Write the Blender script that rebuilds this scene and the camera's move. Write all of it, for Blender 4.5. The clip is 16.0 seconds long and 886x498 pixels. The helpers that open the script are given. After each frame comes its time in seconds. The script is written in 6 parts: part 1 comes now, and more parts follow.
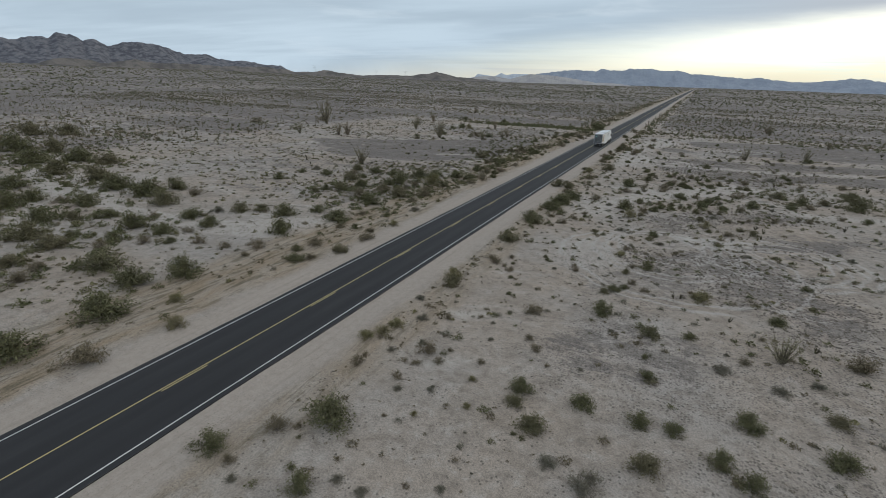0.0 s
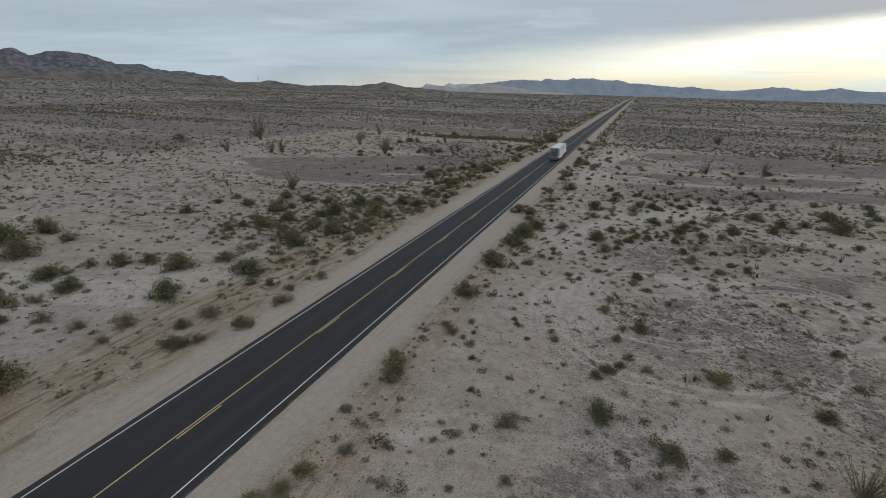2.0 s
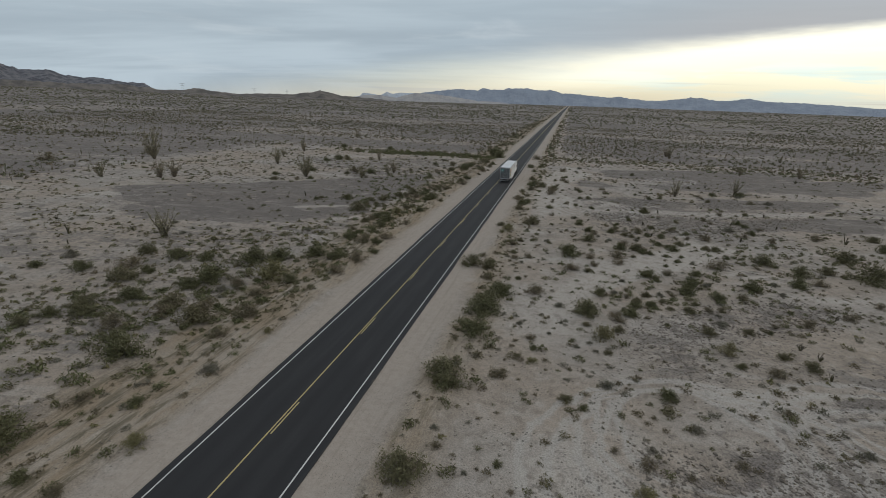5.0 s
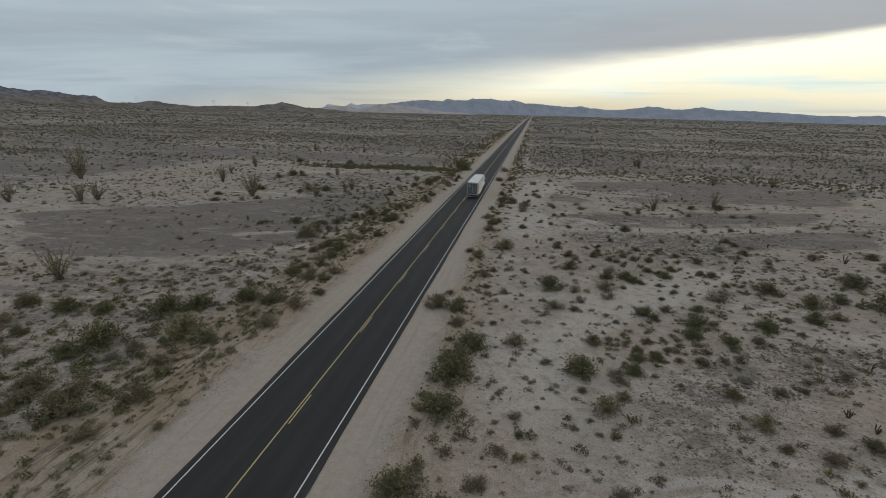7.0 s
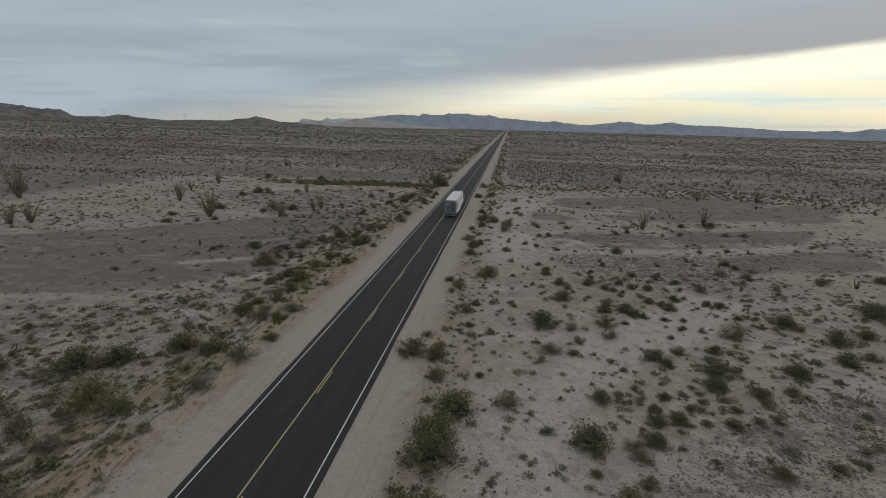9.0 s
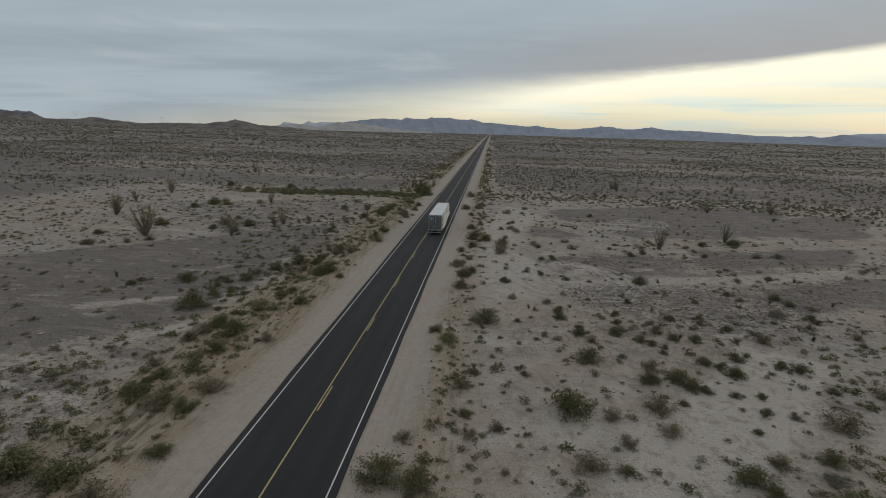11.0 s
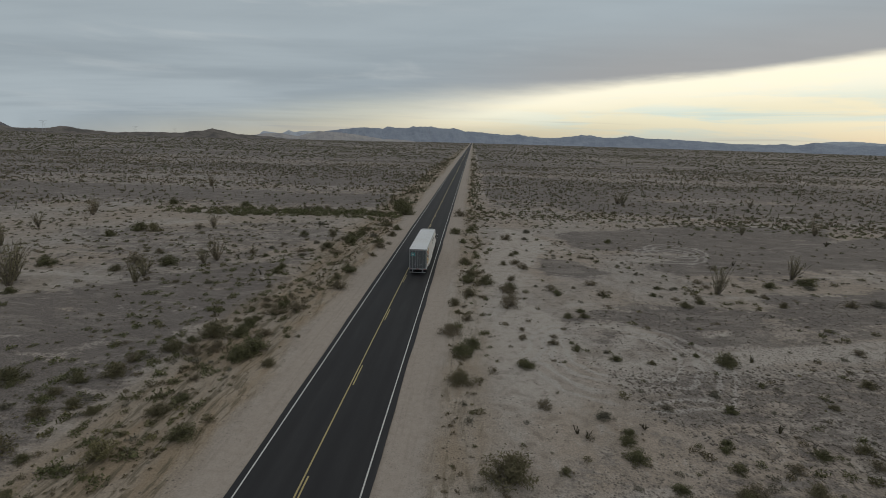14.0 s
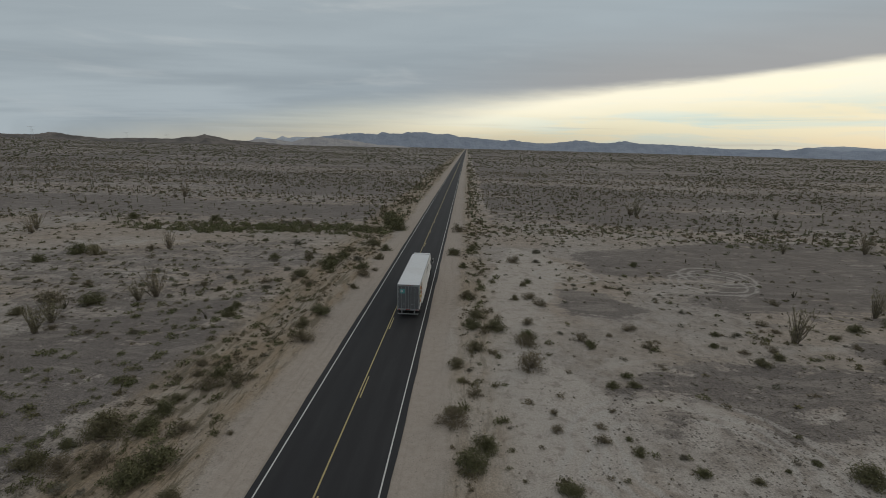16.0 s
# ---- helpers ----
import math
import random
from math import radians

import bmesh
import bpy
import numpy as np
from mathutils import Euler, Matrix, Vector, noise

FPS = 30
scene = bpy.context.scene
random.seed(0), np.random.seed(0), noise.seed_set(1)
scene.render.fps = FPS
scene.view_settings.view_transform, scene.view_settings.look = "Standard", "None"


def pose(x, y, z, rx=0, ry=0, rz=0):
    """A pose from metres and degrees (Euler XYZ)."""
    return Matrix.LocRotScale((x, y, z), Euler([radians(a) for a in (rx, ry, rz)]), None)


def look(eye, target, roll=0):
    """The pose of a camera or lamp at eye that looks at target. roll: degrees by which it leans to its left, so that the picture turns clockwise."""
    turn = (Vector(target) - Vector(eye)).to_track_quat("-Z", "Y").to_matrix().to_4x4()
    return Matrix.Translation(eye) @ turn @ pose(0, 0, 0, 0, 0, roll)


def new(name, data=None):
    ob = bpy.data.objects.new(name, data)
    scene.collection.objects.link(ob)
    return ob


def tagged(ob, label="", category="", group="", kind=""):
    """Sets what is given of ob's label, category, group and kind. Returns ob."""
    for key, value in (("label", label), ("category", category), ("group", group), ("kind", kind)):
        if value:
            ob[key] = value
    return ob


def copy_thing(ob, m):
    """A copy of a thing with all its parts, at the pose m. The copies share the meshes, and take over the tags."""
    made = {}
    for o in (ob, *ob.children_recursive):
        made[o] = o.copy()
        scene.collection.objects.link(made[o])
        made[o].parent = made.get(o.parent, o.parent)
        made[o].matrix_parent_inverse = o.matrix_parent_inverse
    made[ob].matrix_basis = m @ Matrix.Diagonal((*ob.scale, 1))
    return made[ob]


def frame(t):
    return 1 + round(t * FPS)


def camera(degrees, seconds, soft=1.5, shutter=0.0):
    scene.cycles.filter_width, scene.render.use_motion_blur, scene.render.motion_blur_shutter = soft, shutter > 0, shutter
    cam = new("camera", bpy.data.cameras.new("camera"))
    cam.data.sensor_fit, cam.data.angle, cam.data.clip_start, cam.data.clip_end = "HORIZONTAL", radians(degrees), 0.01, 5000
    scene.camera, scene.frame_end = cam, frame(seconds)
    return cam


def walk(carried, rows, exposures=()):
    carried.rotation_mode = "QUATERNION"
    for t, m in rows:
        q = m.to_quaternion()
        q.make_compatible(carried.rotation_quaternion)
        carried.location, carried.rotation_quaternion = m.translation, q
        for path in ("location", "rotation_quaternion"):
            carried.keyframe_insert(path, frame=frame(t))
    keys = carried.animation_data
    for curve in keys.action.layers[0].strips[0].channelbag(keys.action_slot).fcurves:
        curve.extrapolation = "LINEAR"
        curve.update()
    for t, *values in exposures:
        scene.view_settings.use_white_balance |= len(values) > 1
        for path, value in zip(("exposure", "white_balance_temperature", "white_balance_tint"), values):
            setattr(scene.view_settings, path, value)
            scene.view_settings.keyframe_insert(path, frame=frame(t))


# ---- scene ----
cam = camera(84.6, 16.0, soft=0.6)
EXPOSURES = [(0.0, 0.18, 6270, 10), (1.0, 0.06, 6360, 10), (4.0, -0.05, 6520, 10.5), (8.0, -0.25, 6640, 10.5), (12.0, -0.38, 6750, 11), (16.0, -0.45, 6810, 11)]
PATH = [
    (0, (1.081, -1.857, 20.951), (0.25, -0.167, 20.279), 1.8),
    (0.5, (-0.042, 1.006, 21.113), (-0.829, 2.724, 20.456), 1.7),
    (1, (-1.343, 4.647, 21.137), (-2.091, 6.385, 20.491), 1.7),
    (1.5, (-2.746, 8.498, 21.196), (-3.455, 10.255, 20.555), 1.6),
    (2, (-4.137, 12.101, 21.386), (-4.803, 13.877, 20.753), 1.6),
    (2.5, (-5.465, 15.825, 21.383), (-6.088, 17.62, 20.759), 1.6),
    (3, (-6.635, 19.77, 21.403), (-7.218, 21.58, 20.786), 1.6),
    (3.5, (-7.781, 23.714, 21.612), (-8.329, 25.537, 20.998), 1.5),
    (4, (-8.945, 27.755, 21.596), (-9.457, 29.591, 20.989), 1.6),
    (4.2, (-9.391, 29.309, 21.56), (-9.891, 31.149, 20.957), 1.7),
    (6.5, (-12.768, 45.958, 22.028), (-13.12, 47.841, 21.455), 1.5),
    (7, (-12.738, 47.346, 21.578), (-13.065, 49.24, 21.026), 1.4),
    (7.5, (-13.028, 48.284, 21.378), (-13.33, 50.189, 20.846), 1.4),
    (8, (-13.252, 50.092, 21.311), (-13.533, 52.004, 20.796), 1.4),
    (8.5, (-13.58, 52.669, 21.202), (-13.839, 54.588, 20.7), 1.4),
    (9, (-14.059, 56.059, 21.253), (-14.299, 57.982, 20.757), 1.5),
    (9.2, (-14.303, 57.573, 21.232), (-14.531, 59.496, 20.733), 2.0),
    (11.3, (-16.634, 75.448, 20.725), (-16.796, 77.384, 20.253), 1.5),
    (11.5, (-16.894, 76.97, 20.7), (-17.048, 78.908, 20.232), 1.4),
    (12, (-17.421, 81.182, 20.621), (-17.559, 83.123, 20.159), 1.5),
    (12.5, (-17.815, 85.672, 20.514), (-17.947, 87.614, 20.056), 1.5),
    (13, (-18.217, 89.878, 20.448), (-18.339, 91.822, 19.995), 1.6),
    (13.5, (-18.55, 93.98, 20.27), (-18.664, 95.926, 19.823), 1.6),
    (14, (-18.967, 97.762, 20.334), (-19.072, 99.71, 19.891), 1.6),
    (14.5, (-19.286, 101.759, 20.214), (-19.383, 103.708, 19.777), 1.5),
    (15, (-19.575, 105.901, 20.175), (-19.667, 107.851, 19.742), 1.5),
    (15.5, (-19.925, 109.843, 20.14), (-20.012, 111.795, 19.713), 1.6),
    (16, (-20.196, 113.743, 20.262), (-20.281, 115.696, 19.841), 1.5),
]
walk(cam, [(t, look(eye, target, roll)) for t, eye, target, roll in PATH], exposures=EXPOSURES)

# ---- world and light ----
XC = -28.25          # the road's centre line
HALF = 3.62          # from the centre to the white edge lines


class Nodes:
    """Short hand for building a node tree."""

    def __init__(self, tree):
        self.tree = tree
        tree.nodes.clear()

    def add(self, kind, inputs=None, **props):
        n = self.tree.nodes.new(kind)
        for key, value in props.items():
            if key == "op":
                n.operation = value
            elif key == "blend":
                n.blend_type = value
            elif key == "data":
                n.data_type = value
            elif key == "name_":
                n.attribute_name = value
            elif key == "sky":
                n.sky_type = value
            elif key == "grad":
                n.gradient_type = value
            elif key == "feature":
                n.feature = value
            elif key == "clamp":
                n.clamp = value
        for key, value in (inputs or {}).items():
            self.put(n.inputs[key], value)
        return n

    def put(self, socket, value):
        if isinstance(value, bpy.types.NodeSocket):
            self.tree.links.new(value, socket)
        else:
            socket.default_value = value

    def math(self, op, a, b=0.0, c=0.0, clamp=False):
        n = self.tree.nodes.new("ShaderNodeMath")
        n.operation, n.use_clamp = op, clamp
        for i, v in enumerate((a, b, c)):
            self.put(n.inputs[i], v)
        return n.outputs[0]

    def vec(self, op, a, b=(0, 0, 0), scale=1.0):
        n = self.tree.nodes.new("ShaderNodeVectorMath")
        n.operation = op
        self.put(n.inputs[0], a)
        self.put(n.inputs[1], b)
        if op == "SCALE":
            self.put(n.inputs["Scale"], scale)
        return n.outputs["Value"] if op in ("DOT_PRODUCT", "LENGTH") else n.outputs["Vector"]

    def mix(self, fac, a, b, blend="MIX"):
        n = self.tree.nodes.new("ShaderNodeMix")
        n.data_type, n.blend_type, n.clamp_factor = "RGBA", blend, True
        self.put(n.inputs[0], fac)
        self.put(n.inputs[6], a)
        self.put(n.inputs[7], b)
        return n.outputs[2]

    def step(self, value, lo, hi, a=0.0, b=1.0):
        n = self.tree.nodes.new("ShaderNodeMapRange")
        n.interpolation_type, n.clamp = "SMOOTHSTEP", True
        for i, v in enumerate((value, lo, hi, a, b)):
            self.put(n.inputs[i], v)
        return n.outputs[0]

    def noise(self, vector, scale, detail=4.0, rough=0.55, distortion=0.0):
        n = self.tree.nodes.new("ShaderNodeTexNoise")
        self.put(n.inputs["Vector"], vector)
        n.inputs["Scale"].default_value, n.inputs["Detail"].default_value = scale, detail
        n.inputs["Roughness"].default_value, n.inputs["Distortion"].default_value = rough, distortion
        return n.outputs["Fac"]

    def voronoi(self, vector, scale, out="Distance"):
        n = self.tree.nodes.new("ShaderNodeTexVoronoi")
        self.put(n.inputs["Vector"], vector)
        n.inputs["Scale"].default_value = scale
        return n.outputs[out]


def rgb(r, g, b):
    return (r, g, b, 1.0)


world = bpy.data.worlds.new("evening_sky")
scene.world = world
world.use_nodes = True
W = Nodes(world.node_tree)
coord = W.add("ShaderNodeTexCoord").outputs["Generated"]
parts_xyz = W.add("ShaderNodeSeparateXYZ", {0: coord})
up = parts_xyz.outputs[2]
SUN_AZ = 44.0        # east of the road's heading, behind the edge of the clouds
EDGE = (math.sin(radians(56)), math.cos(radians(56)), 0.0)
# the deck of cloud ends along a straight line over the land; below it lies the open, glowing sky
flat = W.math("MAXIMUM", up, 0.02)
deck_uv = W.vec("SCALE", coord, scale=W.math("DIVIDE", 1.0, W.math("ADD", flat, 0.06)))
ragged = W.noise(deck_uv, 0.55, 5, 0.6)
over = W.math("SUBTRACT", up, W.math("MULTIPLY", W.vec("DOT_PRODUCT", coord, EDGE), 0.155))
over = W.math("ADD", over, W.math("MULTIPLY", W.math("SUBTRACT", ragged, 0.13), 0.03))
east = W.step(W.vec("DOT_PRODUCT", coord, (1.0, 0.0, 0.0)), -0.25, 0.35)
deck = W.step(over, W.math("MULTIPLY_ADD", east, 0.056, -0.062), W.math("MULTIPLY_ADD", east, -0.040, 0.052))
clear_sky = W.add("ShaderNodeTexSky", sky="NISHITA")
clear_sky.sun_disc, clear_sky.sun_elevation, clear_sky.sun_rotation = False, radians(6.0), radians(SUN_AZ)
nishita = W.vec("SCALE", clear_sky.outputs[0], scale=0.05)
sunward = W.vec("DOT_PRODUCT", coord, (math.sin(radians(SUN_AZ)), math.cos(radians(SUN_AZ)), 0.05))
glow = W.step(sunward, 0.55, 1.0)
low = W.mix(W.step(up, 0.0, 0.09), rgb(0.81, 0.768, 0.555), rgb(1.0, 0.995, 0.735))
open_sky = W.mix(glow, low, rgb(1.12, 1.10, 0.85))
streaks = W.noise(W.vec("MULTIPLY", coord, (2.2, 2.2, 24.0)), 1.5, 5, 0.6, 0.4)
open_sky = W.mix(W.math("MULTIPLY", W.step(streaks, 0.46, 0.62), W.math("MULTIPLY", east, 0.85)), open_sky, rgb(0.80, 1.02, 1.0))
open_sky = W.mix(W.math("MULTIPLY", W.step(up, 0.05, 0.0), 0.5), open_sky, rgb(0.66, 0.575, 0.43))
bars = W.noise(W.vec("MULTIPLY", coord, (1.6, 1.6, 60.0)), 1.2, 4, 0.55)
open_sky = W.mix(W.math("MULTIPLY", W.step(bars, 0.56, 0.66), W.math("MULTIPLY", W.step(up, 0.07, 0.03), 0.35)), open_sky, rgb(0.48, 0.47, 0.46))
rim = W.math("MULTIPLY", W.step(over, -0.080, -0.006), W.step(sunward, 0.40, 0.85))
open_sky = W.mix(W.math("MULTIPLY", rim, 0.8), open_sky, rgb(1.48, 1.44, 1.20))
open_sky = W.mix(0.06, open_sky, nishita)
billow = W.noise(W.vec("MULTIPLY", deck_uv, (0.45, 1.0, 1.0)), 0.42, 4, 0.5, 0.5)
fine = W.noise(W.vec("MULTIPLY", deck_uv, (0.35, 1.0, 1.0)), 1.7, 5, 0.55, 0.5)
puffs = W.math("ADD", W.math("MULTIPLY", billow, 0.74), W.math("MULTIPLY", fine, 0.26))
cloud = W.mix(W.step(puffs, 0.34, 0.66), rgb(0.388, 0.472, 0.538), rgb(0.500, 0.598, 0.668))
rifts = W.noise(W.vec("MULTIPLY", coord, (2.5, 2.5, 18.0)), 1.3, 5, 0.55, 0.3)
cloud = W.mix(W.math("MULTIPLY", W.step(rifts, 0.54, 0.78), W.math("SUBTRACT", 0.5, W.math("MULTIPLY", east, 0.5))), cloud, rgb(0.66, 0.73, 0.77))
under_edge = W.math("MULTIPLY", W.step(over, 0.13, 0.0), east)
cloud = W.mix(W.math("MULTIPLY", under_edge, 0.7), cloud, rgb(0.500, 0.494, 0.494))
overhead = W.step(up, 0.30, 0.9, 1.0, 1.35)
cloud = W.mix(W.step(up, 0.3, 0.8), cloud, rgb(0.47, 0.485, 0.49))
cloud = W.vec("SCALE", cloud, scale=overhead)
sky_colour = W.mix(deck, open_sky, cloud)
background = W.add("ShaderNodeBackground", {"Color": sky_colour, "Strength": 1.0})
W.tree.links.new(background.outputs[0], W.add("ShaderNodeOutputWorld").inputs["Surface"])

sun = new("sun", bpy.data.lights.new("sun", "SUN"))
sun.data.energy, sun.data.angle, sun.data.color = 0.4, radians(25), (1.0, 0.86, 0.66)
SUN_EL = 14.0
sun.matrix_world = look((0, 0, 60), (-math.sin(radians(SUN_AZ)) * 100, -math.cos(radians(SUN_AZ)) * 100, 60 - 100 * math.tan(radians(SUN_EL))))


# ---- materials ----
def material(name):
    m = bpy.data.materials.new(name)
    m.use_nodes = True
    return m, Nodes(m.node_tree)


def finish(m, n, colour, rough=0.8, bump=None, bump_strength=0.4, bump_distance=0.02, metal=0.0, specular=0.5):
    b = n.add("ShaderNodeBsdfPrincipled", {"Base Color": colour, "Roughness": rough, "Metallic": metal, "Specular IOR Level": specular})
    if bump is not None:
        k = n.add("ShaderNodeBump", {"Strength": bump_strength, "Distance": bump_distance, "Height": bump})
        n.tree.links.new(k.outputs[0], b.inputs["Normal"])
    n.tree.links.new(b.outputs[0], n.add("ShaderNodeOutputMaterial").inputs["Surface"])
    return m


def place_of(n):
    return n.add("ShaderNodeNewGeometry").outputs["Position"]


def ground_material():
    m, n = material("desert_ground")
    p = place_of(n)
    pave = n.add("ShaderNodeAttribute", name_="pavement").outputs["Fac"]
    shoulder = n.add("ShaderNodeAttribute", name_="graded").outputs["Fac"]
    wide, mid = n.noise(p, 0.045, 5, 0.6), n.noise(p, 0.28, 6, 0.62)
    small, grain = n.noise(p, 1.7, 5, 0.65), n.noise(p, 9.0, 4, 0.7)
    sand = n.mix(n.step(wide, 0.38, 0.62), rgb(0.365, 0.299, 0.240), rgb(0.357, 0.316, 0.278))
    sand = n.mix(n.math("MULTIPLY", n.step(mid, 0.42, 0.66), 0.55), sand, rgb(0.255, 0.211, 0.170))
    sand = n.mix(n.math("MULTIPLY", n.step(small, 0.50, 0.70), 0.45), sand, rgb(0.21, 0.178, 0.148))
    crust = n.noise(n.vec("MULTIPLY", p, (0.5, 1.0, 1.0)), 0.11, 5, 0.65, 0.6)
    sand = n.mix(n.math("MAXIMUM", n.math("MULTIPLY", n.step(crust, 0.56, 0.66), 0.75), n.math("MULTIPLY", n.step(n.math("ADD", n.add("ShaderNodeAttribute", name_="bare").outputs["Fac"], n.math("MULTIPLY", n.math("SUBTRACT", mid, 0.5), 1.1)), 0.30, 0.66), 0.8)), sand, rgb(0.445, 0.395, 0.345))
    blotch = n.noise(p, 0.85, 6, 0.72, 0.5)
    sand = n.mix(n.math("MULTIPLY", n.step(blotch, 0.50, 0.64), 0.55), sand, rgb(0.215, 0.178, 0.145))
    sand = n.mix(n.math("MULTIPLY", n.step(blotch, 0.47, 0.34), 0.55), sand, rgb(0.435, 0.385, 0.335))
    # dark varnished stones lying close together, with bare lanes between
    drift = n.noise(n.vec("MULTIPLY", p, (0.30, 1.0, 1.0)), 0.42, 6, 0.68, 0.9)
    edge = n.math("ADD", pave, n.math("ADD", n.math("MULTIPLY", n.math("SUBTRACT", mid, 0.5), 0.9), n.math("ADD", n.math("MULTIPLY", n.math("SUBTRACT", drift, 0.5), 1.7), n.math("MULTIPLY", n.math("SUBTRACT", small, 0.5), 0.75))))
    dark = n.step(edge, 0.37, 0.63)
    stones = n.mix(n.step(grain, 0.34, 0.64), rgb(0.115, 0.098, 0.089), rgb(0.205, 0.176, 0.158))
    stones = n.mix(n.math("MULTIPLY", n.step(drift, 0.50, 0.63), 0.62), stones, rgb(0.30, 0.262, 0.225))
    colour = n.mix(n.math("MULTIPLY", dark, 0.92), sand, stones)
    colour = n.mix(n.math("MULTIPLY", n.add("ShaderNodeAttribute", name_="cutting").outputs["Fac"], 0.55), colour, rgb(0.345, 0.278, 0.205))
    rust = n.math("MULTIPLY", n.add("ShaderNodeAttribute", name_="cutting").outputs["Fac"], n.step(n.noise(n.vec("MULTIPLY", p, (1.0, 0.25, 1.0)), 0.5, 5, 0.65), 0.40, 0.62))
    colour = n.mix(n.math("MULTIPLY", rust, 0.85), colour, rgb(0.285, 0.215, 0.145))
    litter = n.noise(n.vec("MULTIPLY", p, (1.0, 0.16, 1.0)), 1.5, 6, 0.72, 0.4)
    colour = n.mix(n.math("MULTIPLY", n.math("MULTIPLY", n.step(litter, 0.49, 0.60), n.add("ShaderNodeAttribute", name_="cutting").outputs["Fac"]), 0.75), colour, rgb(0.125, 0.103, 0.068))
    # loops that tyres have scraped down to pale sand
    flatp = n.vec("MULTIPLY", p, (1, 1, 0))
    wob = n.math("MULTIPLY", n.math("SUBTRACT", n.noise(p, 0.2, 3), 0.5), 3.2)
    loops = None
    for cx, cy, radius in TYRE_LOOPS:
        d = n.vec("LENGTH", n.vec("SUBTRACT", flatp, (cx, cy, 0)))
        d = n.math("ABSOLUTE", n.math("SUBTRACT", n.math("ADD", d, wob), radius))
        d = n.math("ABSOLUTE", n.math("SUBTRACT", d, 0.75))
        line = n.step(d, 0.42, 0.12)
        loops = line if loops is None else n.math("MAXIMUM", loops, line)
    worn = n.math("MULTIPLY", loops, n.step(n.noise(p, 0.13, 3), 0.30, 0.46))
    colour = n.mix(n.math("MULTIPLY", worn, 0.72), colour, rgb(0.43, 0.39, 0.348))
    # graded sand beside the road
    verge = n.mix(n.step(small, 0.35, 0.68), rgb(0.385, 0.331, 0.282), rgb(0.345, 0.294, 0.248))
    verge = n.mix(n.math("MULTIPLY", n.step(n.noise(n.vec("MULTIPLY", p, (2.6, 0.07, 1)), 1.0, 4), 0.5, 0.7), 0.4), verge, rgb(0.275, 0.232, 0.192))
    colour = n.mix(shoulder, colour, verge)
    # scattered stones and litter
    rubble = n.step(n.math("ADD", n.add("ShaderNodeAttribute", name_="gravel").outputs["Fac"], n.math("MULTIPLY", n.math("SUBTRACT", mid, 0.5), 1.2)), 0.30, 0.62)
    peb = n.voronoi(p, 4.5)
    pebtone = n.add("ShaderNodeSeparateColor", {0: n.voronoi(p, 4.5, "Color")}).outputs[0]
    pebble = n.math("MULTIPLY", n.math("MULTIPLY", rubble, n.math("SUBTRACT", 1.0, shoulder)), n.math("MULTIPLY", n.step(peb, 0.52, 0.30), n.step(pebtone, 0.35, 0.55)))
    colour = n.mix(n.math("MULTIPLY", pebble, 0.72), colour, n.mix(pebtone, rgb(0.30, 0.255, 0.215), rgb(0.085, 0.074, 0.066)))
    cell = n.voronoi(p, 2.6)
    speck = n.math("MULTIPLY", n.math("MULTIPLY", n.step(cell, 0.26, 0.12), n.step(n.noise(p, 0.35, 4), 0.46, 0.60)), n.math("SUBTRACT", 1.0, n.math("MULTIPLY", shoulder, 0.8)))
    colour = n.mix(n.math("MULTIPLY", speck, 0.75), colour, rgb(0.085, 0.074, 0.062))
    cell2 = n.voronoi(p, 7.0)
    speck2 = n.math("MULTIPLY", n.step(cell2, 0.30, 0.14), n.step(n.noise(p, 0.3, 4), 0.40, 0.58))
    colour = n.mix(n.math("MULTIPLY", speck2, 0.45), colour, rgb(0.10, 0.088, 0.075))
    colour = n.mix(1.0, colour, n.mix(n.step(grain, 0.3, 0.7), n.mix(shoulder, rgb(0.70, 0.73, 0.765), rgb(0.88, 0.90, 0.93)), n.mix(shoulder, rgb(1.12, 1.155, 1.205), rgb(1.02, 1.04, 1.07))), "MULTIPLY")
    height = n.math("ADD", n.math("MULTIPLY", small, 0.7), n.math("ADD", n.math("MULTIPLY", grain, 0.2), n.math("MULTIPLY", n.math("MAXIMUM", speck, pebble), 0.35)))
    return finish(m, n, colour, 0.95, height, 0.55, 0.14, specular=0.15)


def leaf_material(name, a, b, dry, rough=0.75):
    m, n = material(name)
    island = n.add("ShaderNodeNewGeometry").outputs["Random Per Island"]
    tone = n.add("ShaderNodeObjectInfo").outputs["Random"]
    own = n.add("ShaderNodeAttribute", name_="tone").outputs["Fac"]
    pick = n.math("FRACT", n.math("ADD", tone, own))
    colour = n.mix(island, a, b)
    colour = n.mix(n.math("MULTIPLY", n.step(pick, 0.45, 1.0), 0.65), colour, dry)
    return finish(m, n, colour, rough, specular=0.25)


def plain_material(name, colour, rough=0.6, vary=0.15, scale=6.0, metal=0.0, bump=0.0, dirt=None, specular=0.5):
    m, n = material(name)
    p = n.add("ShaderNodeTexCoord").outputs["Object"]
    f = n.noise(p, scale, 5, 0.6)
    dim = tuple(c * (1 - vary) for c in colour[:3]) + (1.0,)
    bright = tuple(min(1.0, c * (1 + vary)) for c in colour[:3]) + (1.0,)
    c = n.mix(f, dim, bright)
    if dirt is not None:
        c = n.mix(n.math("MULTIPLY", n.step(n.noise(p, scale * 0.18, 6, 0.7), 0.48, 0.75), 0.45), c, dirt)
    return finish(m, n, c, n.math("ADD", rough - 0.08, n.math("MULTIPLY", f, 0.16)), f if bump else None, bump, 0.01, metal, specular)


